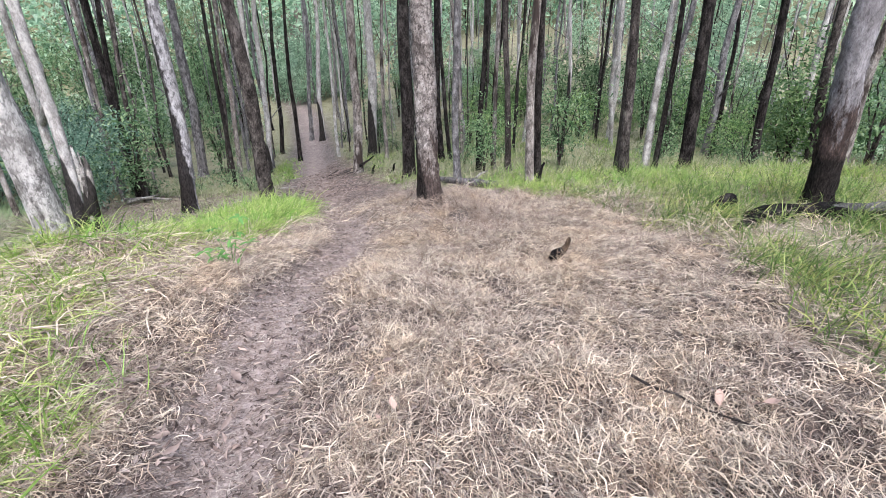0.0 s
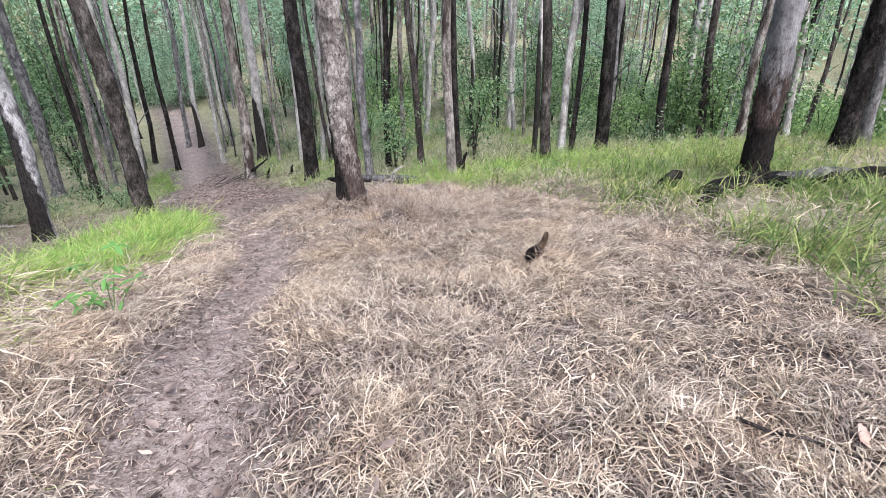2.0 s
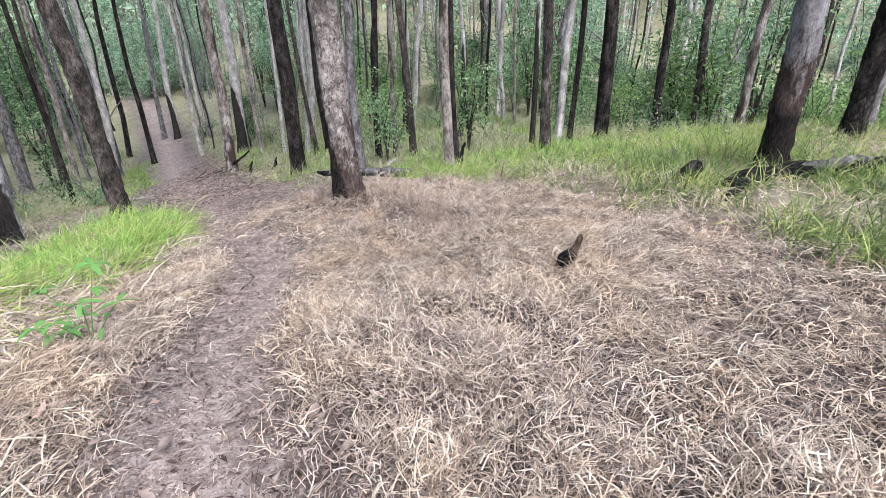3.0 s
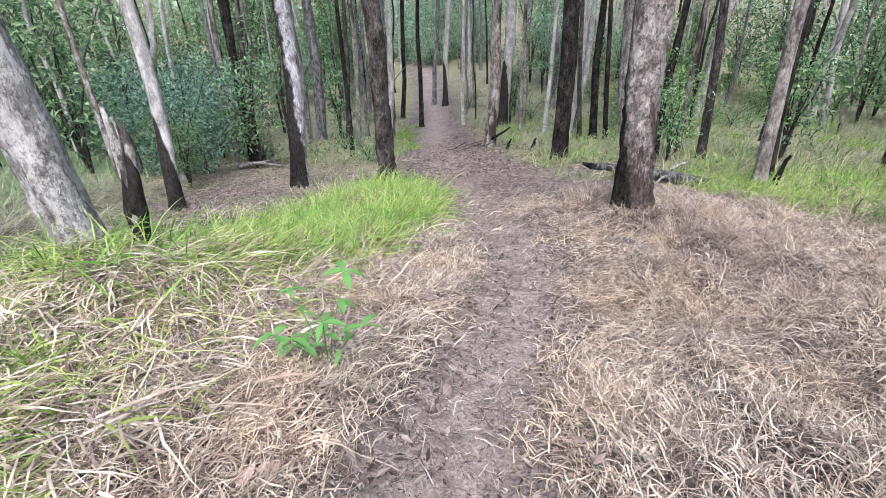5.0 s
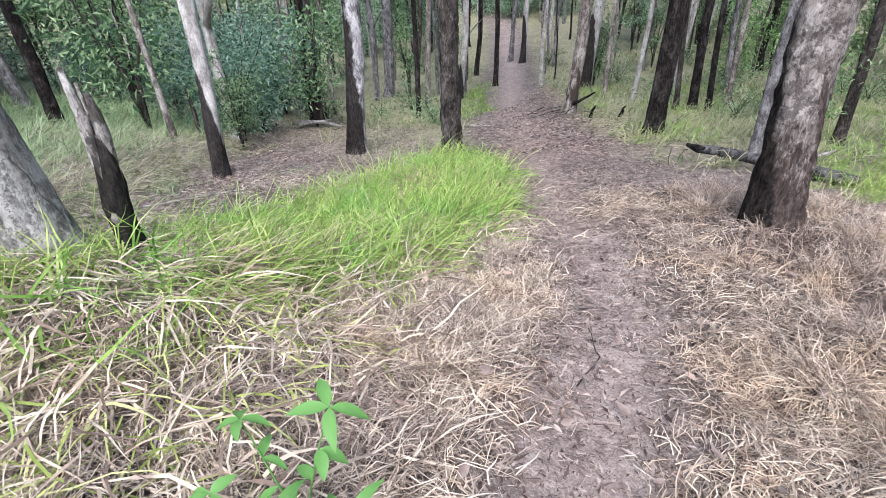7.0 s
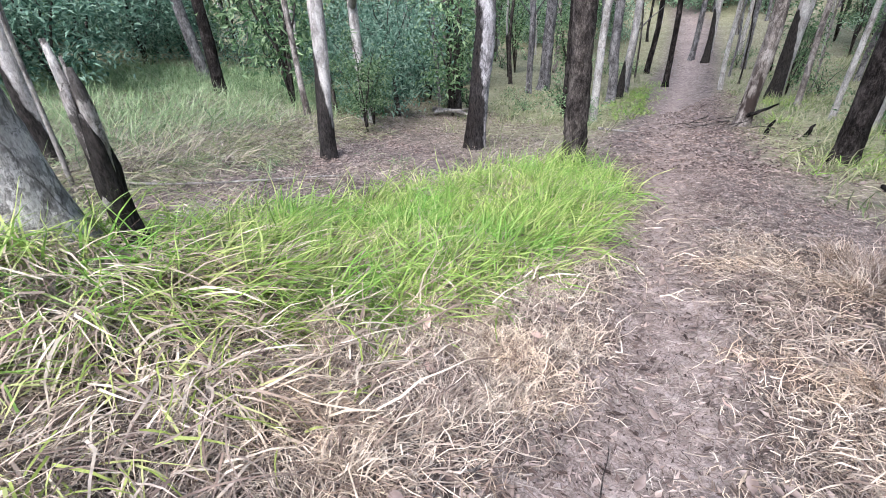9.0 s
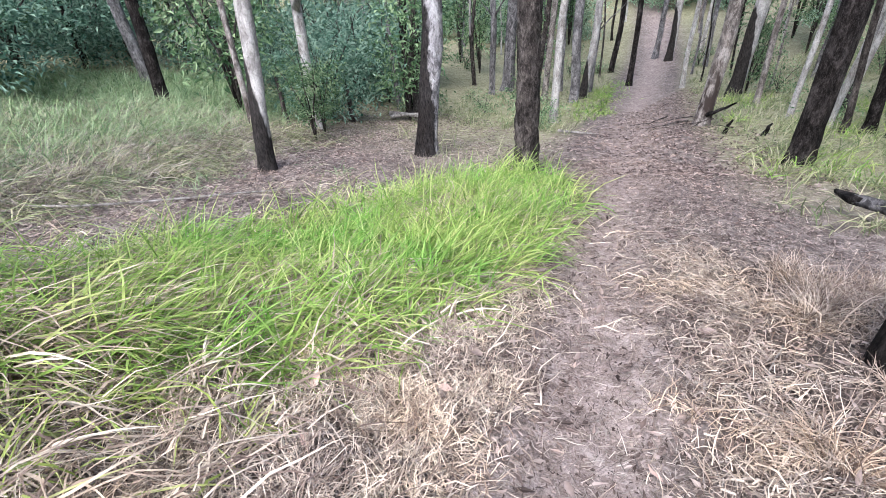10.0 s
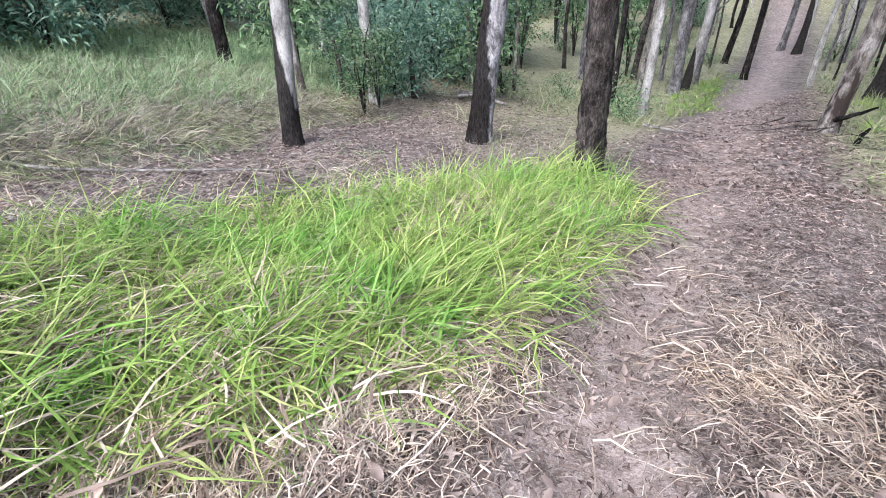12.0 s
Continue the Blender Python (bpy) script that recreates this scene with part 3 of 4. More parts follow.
# along the track ahead
forest_tree(-8.43, 26.59, 0.22, 0.026, 0.022, "dark")
forest_tree(-9.76, 33.94, 0.28, 0.06, 0.05, "grey")
forest_tree(-8.86, 33.18, 0.34, 0.06, 0.05, "charred")
forest_tree(-6.23, 26.10, 0.17, 0.004, 0.003, "pale")
forest_tree(-3.59, 17.71, 0.32, 0.04, 0.02, "tan", flare=0.3)
forest_tree(-4.08, 23.82, 0.42, 0.03, 0.02, "charred")
forest_tree(-3.18, 22.02, 0.16, 0.03, 0.02, "tan")
forest_tree(-2.07, 19.29, 0.13, 0.013, 0.011, "pale")
forest_tree(-1.42, 13.90, 0.34, 0.03, 0.0, "dark", flare=0.25)
forest_tree(-10.41, 29.75, 0.24, 0.06, 0.02, "dark")
forest_tree(-1.00, 17.33, 0.124, -0.05, -0.015, "brown")
forest_tree(-0.63, 17.54, 0.21, -0.016, -0.005, "dark")
forest_tree(-0.33, 16.89, 0.13, -0.05, -0.017, "dark")
forest_tree(0.07, 17.29, 0.135, -0.06, -0.026, "tan")
# the higher side
forest_tree(-0.06, 11.42, 0.16, -0.008, 0.001, "grey")
forest_tree(0.50, 13.59, 0.148, 0.022, -0.002, "dark")
forest_tree(0.89, 13.34, 0.116, -0.005, 0.0, "tan")
forest_tree(1.23, 12.82, 0.154, -0.031, 0.002, "brown")
forest_tree(1.39, 10.0, 0.17, -0.02, 0.0, "tan", flare=0.2)
forest_tree(1.62, 10.5, 0.15, -0.02, 0.001, "dark", flare=0.2)
forest_tree(3.37, 10.51, 0.186, -0.036, 0.002, "brown")
forest_tree(4.28, 11.83, 0.17, 0.006, 0.0, "pale")
forest_tree(4.43, 11.64, 0.116, 0.007, -0.001, "dark")
forest_tree(4.9, 11.2, 0.27, 0.0, 0.0, "dark", flare=0.25)
forest_tree(3.53, 11.52, 0.114, 0.01, -0.001, "charred")
forest_tree(7.16, 12.59, 0.2, -0.05, 0.004, "dark")
forest_tree(9.86, 14.64, 0.25, -0.04, 0.003, "brown")
forest_tree(10.91, 17.04, 0.19, -0.011, 0.001, "pale")
forest_tree(8.37, 11.31, 0.2, -0.02, 0.003, "tan")

# the forest behind: a few trees grown once and repeated
makers = [forest_tree(xx, yy, ww, lx, ly, kk, sides=9, sway=0.11, twigs=3) for xx, yy, ww, lx, ly, kk in (
    (-16.5, 24.0, 0.24, 0.02, 0.03, "grey"), (-14.0, 27.5, 0.2, -0.02, 0.02, "tan"), (2.6, 20.5, 0.2, 0.02, -0.02, "pale"), (5.5, 19.0, 0.17, -0.03, 0.01, "pale"),
    (6.8, 17.2, 0.22, 0.02, 0.02, "grey"), (3.1, 15.8, 0.13, -0.02, 0.0, "charred"), (13.0, 20.0, 0.26, 0.03, 0.0, "pale"), (-19.0, 16.0, 0.23, 0.04, 0.02, "grey"),
    (8.9, 18.4, 0.15, -0.04, 0.0, "dark"), (-13.2, 22.5, 0.14, 0.03, 0.03, "brown"), (1.6, 24.5, 0.2, 0.03, 0.0, "dark"), (11.8, 16.2, 0.12, 0.04, 0.0, "tan"))]
rng = np.random.default_rng(7)
grown = 0
for _ in range(3000):
    if grown >= 330:
        break
    far, az = rng.uniform(13, 60), rng.normal(-0.1, 0.75)
    x, y = far * math.sin(az), 4 + far * math.cos(az)
    if abs(float(trail(x, y))) < 1.6 or min((x - a) ** 2 + (y - c) ** 2 for a, c in tree_spots) < 0.7 or (abs(x) < 9 and y < 13.5) or (-14 < x < -5 and 5 < y < 15):
        continue
    s = rng.uniform(0.4, 1.0)
    tr = copy_thing(makers[int(rng.integers(0, len(makers)))], pose(x, y, ground(x, y) - 0.05, 0, 0, rng.uniform(0, 360)))
    tr.scale = (s, s, s * rng.uniform(1.0, 1.6))
    tree_spots.append((x, y))
    grown += 1


# ---- bushes and saplings ----
def bush_meshes(mat, seed, n, tall, wide, leaf, slim, low=0.08):
    """Stems and foliage of a bush: leaves in sprays along thin branches."""
    rng = np.random.default_rng(seed)
    stems, centres = [], []
    for k in range(5):
        az, out = k * 1.26 + rng.uniform(0, 1.2), wide * rng.uniform(0.35, 1.0)
        top = tall * rng.uniform(0.6, 1.0)
        s = np.linspace(0, 1, 7)[:, None]
        stem = np.concatenate([np.cos(az) * out * s ** 1.4, np.sin(az) * out * s ** 1.4, top * s ** 0.8], 1) + rng.normal(0, 0.02 * tall, (7, 3)) * s
        stems.append(tube_mesh("stem", BARK["brown"], tube(stem, np.linspace(0.014, 0.003, 7) * tall ** 0.5, 5)))
        sprays = rng.uniform(low, 1.02, 14)
        for a in np.repeat(sprays, n // 70):
            i = min(int(a * 6), 5)
            p = stem[i] + (stem[i + 1] - stem[i]) * (a * 6 - i)
            az2 = a * 97 + k
            arm = rng.uniform(0, 0.55) * (wide + 0.3)
            centres.append(p + np.array([math.cos(az2) * arm, math.sin(az2) * arm, -0.15 * arm]) + rng.normal(0, 0.07 * (wide + 0.4), 3))
    c = np.array(centres)
    c[:, 2] = np.maximum(c[:, 2], 0.06)
    return stems, leaf_mesh("foliage", mat, rng, c, leaf, leaf * slim, 0.25)


def bush(meshes, x, y, s, turn, words, name="bush", category="bush"):
    ob = new(name)
    ob.location, ob.rotation_euler, ob.scale = (x, y, ground(x, y) - 0.03), (0, 0, turn), (s, s, s)
    tagged(ob, words, category, "forest undergrowth")
    for me in meshes[0]:
        part("stem", me, ob)
    part("foliage", meshes[1], ob)
    return ob


THICK = [bush_meshes(BLUE_BUSH, 61 + k, 2200, 2.4, 1.4, 0.12, 0.36) for k in range(3)]
# far bushes and young trees, haze painted in as a paler leaf tone
OPEN = [bush_meshes(HAZY_BUSH, 66 + k, 2200, 2.4, 1.4, 0.14, 0.4) for k in range(2)]
HAZY_TALL = [bush_meshes(HAZY_BUSH, 78 + k, 1540, 7.0, 1.5, 0.22, 0.4, 0.22) for k in range(2)]
SLIM = [bush_meshes(BUSH, 71 + k, 1300, 3.4, 0.9, 0.13, 0.38, 0.2) for k in range(3)]
TALL = [bush_meshes(BUSH, 75 + k, 1540, 7.0, 1.5, 0.21, 0.4, 0.22) for k in range(2)]
BRIGHT = [bush_meshes(BRIGHT_BUSH, 81 + k, 1000, 2.6, 1.0, 0.13, 0.42, 0.2) for k in range(2)]
LOW = [bush_meshes(BUSH, 91 + k, 500, 0.7, 0.5, 0.07, 0.4) for k in range(2)]
rng = np.random.default_rng(21)


def strew(kinds, count, far0, far1, az0, az1, s0, s1, words, name="bush", gap=1.6):
    done = 0
    for _ in range(count * 8):
        if done == count:
            break
        far, az = math.sqrt(rng.uniform(far0 ** 2, far1 ** 2)), radians(rng.uniform(az0, az1))
        x, y = -1 + far * math.sin(az), 4 + far * math.cos(az)
        if abs(float(trail(x, y))) < gap or (far < 17.5 and radians(-70) < az < radians(-56)):
            continue
        bush(kinds[int(rng.integers(0, len(kinds)))], x, y, float(rng.uniform(s0, s1)), float(rng.uniform(0, 6.3)), words, name)
        done += 1


# the thicket on the low side
strew(THICK, 62, 12.5, 26, -96, -40, 0.8, 1.6, "dense blue-green bush under the gums")
strew(SLIM, 24, 12.5, 26, -95, -24, 0.9, 1.5, "tall slender leafy bush under the gums", "sapling")
strew(TALL, 50, 18, 50, -84, -24, 0.7, 1.2, "tall leafy young tree under the gums", "young_tree", 2.5)
strew(OPEN, 24, 32, 60, -46, -18, 0.9, 1.8, "dense green bush under the gums, leaf tone lightened for haze", gap=2.4)
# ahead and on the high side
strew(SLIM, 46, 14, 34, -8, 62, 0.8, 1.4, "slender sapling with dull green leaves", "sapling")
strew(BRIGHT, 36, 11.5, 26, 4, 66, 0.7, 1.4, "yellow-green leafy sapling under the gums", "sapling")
strew(HAZY_TALL, 24, 26, 58, -12, 70, 0.7, 1.3, "tall leafy young tree under the gums", "young_tree", 2.5)
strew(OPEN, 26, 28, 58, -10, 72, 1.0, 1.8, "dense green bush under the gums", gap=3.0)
strew(LOW, 70, 10.5, 32, -70, 60, 0.6, 1.6, "low sparse bush in the grass")
for x, y, s in ((-9.2, 11.6, 0.6), (-8.6, 10.9, 0.6), (2.4, 12.4, 0.8), (0.6, 12.6, 0.6)):
    bush(SLIM[1], x, y, s, x, "thin sapling with drooping green leaves", "sapling")

# where the track drops out of sight, with the haze-lightened leaves
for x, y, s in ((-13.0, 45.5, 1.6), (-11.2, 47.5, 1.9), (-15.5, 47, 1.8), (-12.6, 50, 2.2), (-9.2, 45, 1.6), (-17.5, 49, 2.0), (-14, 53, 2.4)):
    bush(OPEN[int(abs(x)) % 2], x, y, s, x, "dense green bush under the gums, leaf tone lightened for haze")
    bush(HAZY_TALL[int(abs(x)) % 2], x + 0.8, y + 1.5, s * 0.5, y, "tall leafy young tree under the gums", "young_tree")

# woods on the far hills; their washed-out green carries the haze
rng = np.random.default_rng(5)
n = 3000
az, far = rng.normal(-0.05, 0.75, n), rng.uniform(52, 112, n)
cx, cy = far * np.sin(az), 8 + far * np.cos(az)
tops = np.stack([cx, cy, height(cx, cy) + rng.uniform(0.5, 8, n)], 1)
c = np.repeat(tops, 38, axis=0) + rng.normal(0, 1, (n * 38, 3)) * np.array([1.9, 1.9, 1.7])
tagged(part("far_woods", leaf_mesh("far_woods", FAR_HAZE_GREEN, rng, c, 0.75, 0.42, 0.2)), "woods on the far hillside, green paled for haze", "woods", kind="stuff")


# ---- dead wood ----
rng = np.random.default_rng(3)


def on_ground(x, y, up=0.0):
    return np.array([x, y, ground(x, y) + up])


# leaning burnt stump with split, bleached top
snag = new("burnt_stump")
snag.location = on_ground(-4.22, 5.4)
tagged(snag, "broken burnt stump with bleached split top in the grass", "stump")
foot = np.array([[0.02, 0, -0.2], [0.02, 0, 0.0], [0.02, 0.0, 0.08], [0.01, 0, 0.2], [0.03, 0, 0.36], [0.06, 0, 0.5], [0.085, 0, 0.66], [0.11, -0.01, 0.82]])
part("trunk", tube_mesh("trunk", BARK["snag"], tube(foot, [0.12, 0.1, 0.078, 0.066, 0.072, 0.066, 0.055, 0.02], 18, 0.16, rng)), snag, "charred black lower trunk")
for z0, z1, dx, dy, w in ((0.27, 0.37, 0.05, -0.045, 0.032),):
    sp = np.array([[dx - 0.01, dy, z0], [dx, dy - 0.005, (z0 + z1) / 2], [dx + 0.005, dy, z1]])
    part("bleached_patch", tube_mesh("bleached_patch", BARK["bare"], tube(sp, [w * 0.4, w, w * 0.5], 10, 0.2, rng)), snag, "pale patch of bared wood")
for dx, dy, tall, w in ((0.055, -0.01, 1.16, 0.034), (0.13, 0.025, 1.03, 0.036), (0.1, -0.03, 0.9, 0.028), (0.085, 0.02, 1.08, 0.016)):
    sp = np.array([[0.06 + dx * 0.2, dy * 0.5, 0.46], [dx * 0.75, dy, 0.66], [dx * 0.9, dy, 0.8], [dx, dy, 0.93], [dx - 0.01, dy, tall]])
    part("splinter", tube_mesh("splinter", BARK["splinter"], tube(sp, [w * 0.8, w, w * 1.0, w * 0.8, w * 0.35], 9, 0.18, rng)), snag, "bleached bare wood splinter")

# fallen log behind the stout tree
log = new("fallen_log")
tagged(log, "fallen grey log with a charred broken end", "log")
a, c = on_ground(-0.82, 11.3, 0.2), on_ground(0.75, 10.05, 0.1)
lp = [a + (c - a) * s + np.array([0, 0, 0.02 * math.sin(5 * s)]) for s in np.linspace(0, 1, 12)]
part("trunk", tube_mesh("trunk", BARK["log"], tube(lp, 1.3 * np.array([0.03, 0.045, 0.05, 0.05, 0.055, 0.055, 0.06, 0.06, 0.065, 0.065, 0.06, 0.04]), 16, 0.08, rng)), log)
part("broken_end", tube_mesh("broken_end", BARK["burnt"], tube([a + (a - c) * 0.06 + [0, 0, 0.03], a + (c - a) * 0.02, a + (c - a) * 0.1], [0.025, 0.06, 0.052], 12, 0.25, rng)), log, "charred jagged end")
for s, d in ((0.72, (-0.25, -0.45, 0.02)), (0.68, (0.35, 0.1, 0.22)), (0.95, (0.1, -0.05, -0.12))):
    p = a + (c - a) * s
    d = np.array(d)
    part("branch", tube_mesh("branch", BARK["bare"], tube([p, p + d * 0.5 + [0, 0, 0.05], p + d], [0.03, 0.022, 0.01], 7, 0.1, rng)), log, "bleached thin branch")

# burnt log lying by the large leaning tree
blog = new("burnt_log")
tagged(blog, "fire-blackened log with grey upper side in tall grass", "log")
a, c = on_ground(3.45, 5.95, 0.12), on_ground(6.6, 6.3, 0.14)
lp = [a + (c - a) * s + np.array([0, 0.04 * math.sin(4 * s), 0.03 * math.sin(7 * s)]) for s in np.linspace(0, 1, 14)]
part("trunk", tube_mesh("trunk", BARK["burnt"], tube(lp, 1.08 * np.array([0.03, 0.09, 0.1, 0.07, 0.1, 0.11, 0.08, 0.1, 0.11, 0.09, 0.1, 0.1, 0.08, 0.04]), 16, 0.14, rng)), blog)
lp = [a + (c - a) * s + np.array([0, 0.02, 0.07]) for s in np.linspace(0.3, 0.75, 8)]
part("bleached_top", tube_mesh("bleached_top", BARK["log"], tube(lp, [0.02, 0.055, 0.06, 0.06, 0.065, 0.06, 0.05, 0.02], 12, 0.15, rng)), blog, "bleached grey wood")
part("side_branch", tube_mesh("side_branch", BARK["burnt"], tube([on_ground(3.75, 5.95, 0.12), on_ground(3.4, 5.7, 0.1), on_ground(3.15, 5.55, 0.02)], [0.08, 0.06, 0.02], 9, 0.15, rng)), blog, "charred branch")

stump = new("burnt_stump")
stump.location = on_ground(3.52, 6.55)
tagged(stump, "short leaning burnt stump with rounded black top", "stump")
part("trunk", tube_mesh("trunk", BARK["burnt"], tube(np.array([[-0.32, -0.06, -0.1], [-0.25, -0.05, 0.02], [-0.12, -0.02, 0.1], [0.0, 0, 0.2], [0.06, 0, 0.27], [0.08, 0, 0.31]]), [0.13, 0.12, 0.11, 0.11, 0.09, 0.03], 14, 0.15, rng)), stump)

# charred stake in the dead grass
stake = new("charred_stake")
stake.location = on_ground(1.0, 4.5)
stake.scale = (0.8, 0.8, 0.85)
tagged(stake, "short charred stake sticking out of dead grass", "stump")
part("stem", tube_mesh("stem", BARK["stake"], tube(np.array([[-0.09, -0.02, -0.1], [-0.07, -0.02, 0.0], [-0.02, 0, 0.07], [0.025, 0, 0.15], [0.04, 0, 0.21], [0.045, 0, 0.245]]), [0.07, 0.06, 0.045, 0.03, 0.03, 0.012], 10, 0.18, rng)), stake)
part("foot", tube_mesh("foot", BARK["burnt"], tube(np.array([[-0.16, -0.05, -0.03], [-0.1, -0.03, 0.03], [-0.03, -0.01, 0.06], [0.02, 0, 0.05]]), [0.04, 0.065, 0.06, 0.02], 9, 0.2, rng)), stake, "crumbled black charcoal foot")


def stick(points, r, mat="bare", words="thin dry stick lying on the ground", name="fallen_stick"):
    pts = np.array([on_ground(x, y, z) for x, y, z in points])
    s = np.linspace(0, 1, 9)
    k = np.linspace(0, 1, len(pts))
    fine = np.stack([np.interp(s, k, pts[:, i]) for i in range(3)], 1) + rng.normal(0, 0.006, (9, 3))
    ob = new(name, tube_mesh(name, BARK[mat], tube(fine, r * np.linspace(1, 0.35, 9), 6, 0.1, rng)))
    return tagged(ob, words, "stick", "fallen sticks")


stick([(-7.6, 6.0, 0.06), (-6.9, 6.4, 0.05), (-6.2, 7.6, 0.05), (-5.9, 8.3, 0.04)], 0.02, "bare", "long pale dead branch lying on leaf litter")
stick([(-7.05, 5.75, -0.05), (-7.03, 5.8, 0.9), (-6.95, 5.85, 2.0), (-6.9, 5.9, 3.0)], 0.03, "bare", "thin bare dead sapling standing in leaf litter", "dead_sapling")
stick([(-5.9, 15.2, 0.06), (-5.1, 15.4, 0.05)], 0.035, "bare", "short bleached branch by the track")
stick([(0.9, 2.2, 0.07), (1.25, 1.9, 0.06), (1.6, 1.55, 0.05)], 0.008, "brown")
stick([(-9.9, 14.2, 0.12), (-9.2, 14.35, 0.14), (-8.6, 14.4, 0.06)], 0.07, "bare", "grey fallen log on leaf litter")
stick([(-9.7, 14.0, 0.1), (-9.0, 14.5, 0.22)], 0.05, "bare", "grey fallen log on leaf litter")
for k in range(9):
    x0, y0 = -3.75 + rng.normal(0, 0.35), 17.2 + rng.normal(0, 0.3)
    az, ln = rng.uniform(2.3, 4.2), rng.uniform(0.4, 0.9)
    stick([(x0, y0, 0.1 + 0.05 * k / 3), (x0 + ln / 2 * math.cos(az), y0 + ln / 2 * math.sin(az), 0.12), (x0 + ln * math.cos(az), y0 + ln * math.sin(az), 0.04)], rng.uniform(0.01, 0.02), "brown", "dead brown branch heaped at a tree's foot")
stick([(-3.5, 17.6, 0.25), (-3.2, 17.5, 0.42), (-2.95, 17.45, 0.56)], 0.05, "burnt", "black broken branch stub at a tree's foot")
for x, y, tall in ((-2.9, 16.6, 0.3), (-2.2, 16.4, 0.25), (1.55, 9.95, 0.45)):
    stick([(x, y, -0.05), (x + 0.04, y, tall * 0.6), (x + 0.1, y, tall)], 0.05, "burnt", "short burnt upright stub", "burnt_stub")
for x, y, tall, wide in ((-14.1, 20.2, 0.8, 0.2), (-9.8, 12.9, 0.9, 0.07), (-10.4, 11.6, 1.1, 0.06)):
    stick([(x, y, -0.1), (x - 0.02, y, tall * 0.6), (x - 0.06, y, tall)], wide, "brown", "broken brown stump standing in leaf litter", "broken_stump")
for k in range(26):
    x0, y0 = rng.uniform(-5.5, 1.5), rng.uniform(2, 12)
    az, ln = rng.uniform(0, 6.3), rng.uniform(0.2, 0.6)
    stick([(x0, y0, 0.03), (x0 + ln / 2 * math.cos(az), y0 + ln / 2 * math.sin(az), 0.035), (x0 + ln * math.cos(az + 0.3), y0 + ln * math.sin(az + 0.3), 0.03)], rng.uniform(0.004, 0.009), ("bare", "brown")[k % 2])


# ---- broad-leaved weed by the track ----
weed = new("leafy_weed")
weed.location = on_ground(-2.1, 4.22)
tagged(weed, "bright green broad-leaved weed beside the track", "plant")


def broad_leaf(length, width):
    """A pointed oval leaf with a fold along its midrib, lying along x."""
    s = np.linspace(0, 1, 7)
    w = width / 2 * np.sin(math.pi * s ** 0.8) ** 0.9
    z = -0.25 * length * s ** 2 + 0.05 * length * np.sin(3 * s)
    v = np.concatenate([np.stack([s * length, w, z + w * 0.35], 1), np.stack([s * length, 0 * s, z], 1), np.stack([s * length, -w, z + w * 0.35], 1)])
    k = np.arange(6)[:, None]
    return v, np.concatenate([k + np.array([0, 7, 8, 1]), k + np.array([7, 14, 15, 8])])


for out_x, out_y, tall in ((0.1, 0.1, 0.5), (-0.16, 0.05, 0.4), (0.2, -0.02, 0.3), (-0.06, -0.16, 0.3), (0.08, -0.12, 0.38), (-0.2, -0.08, 0.24)):
    s = np.linspace(0, 1, 7)[:, None]
    sp = np.concatenate([out_x * s ** 1.3, out_y * s ** 1.3, -0.03 + (tall + 0.03) * s ** 0.9], 1)
    stalk = part("stalk", tube_mesh("stalk", WEED, tube(sp, np.linspace(0.0045, 0.0018, 7), 6)), weed)
    turn = rng.uniform(0, 6.3)
    for j, q in enumerate((1.0, 1.0, 1.0, 1.0, 0.72, 0.72, 0.5)):
        p = np.array([np.interp(q, s[:, 0], sp[:, i]) for i in range(3)])
        v, f = broad_leaf(rng.uniform(0.07, 0.115), rng.uniform(0.027, 0.038))
        lf = part("leaf", mesh_of("leaf", v, [f], WEED), stalk)
        lf.location, lf.rotation_euler = tuple(p), (rng.normal(0, 0.3), rng.uniform(-0.35, 0.55), turn + j * 1.6 + rng.normal(0, 0.3))


# ---- single large dry leaves ----
def dry_leaf(x, y, size, mat, words):
    v, f = broad_leaf(size, size * rng.uniform(0.32, 0.55))
    v[:, 2] = np.abs(v[:, 2]) * 0.8
    ob = new("dry_leaf", mesh_of("dry_leaf", v, [f], mat))
    ob.location = on_ground(x, y, 0.055)
    ob.rotation_euler = (rng.normal(0, 0.3), rng.normal(0, 0.3), rng.uniform(0, 6.3))
    tagged(ob, words, "leaf", "large dry leaves")


for x, y, s in ((-0.32, 1.92, 0.1), (-0.4, 1.87, 0.08), (0.57, 2.7, 0.06), (-1.4, 2.74, 0.08), (1.3, 2.06, 0.14), (1.45, 1.95, 0.12), (-2.55, 3.75, 0.13), (-2.0, 3.5, 0.12),
                (-2.02, 3.42, 0.13), (-1.6, 3.45, 0.12), (-2.9, 5.3, 0.11), (-2.4, 5.9, 0.11), (-2.6, 6.1, 0.12), (-2.2, 6.5, 0.12), (-3.0, 4.9, 0.12), (-2.1, 4.9, 0.12), (-1.05, 5.7, 0.1), (-1.2, 6.6, 0.1)):
    dry_leaf(x, y, s * 0.8, PINK_LEAF, "large dry pinkish-brown leaf on the ground")
for k in range(110):
    y = rng.uniform(1.6, 9)
    x = float(np.interp(y, TRAIL_Y, TRAIL_X)) + rng.normal(0, 0.6)
    dry_leaf(x, y, rng.uniform(0.05, 0.1), LITTER, "curled dry brown leaf on the ground")


# ---- litter, dead grass, fresh grass ----
def stuff(name, me, label, category="grass"):
    return tagged(part(name, me), label, category, kind="stuff")


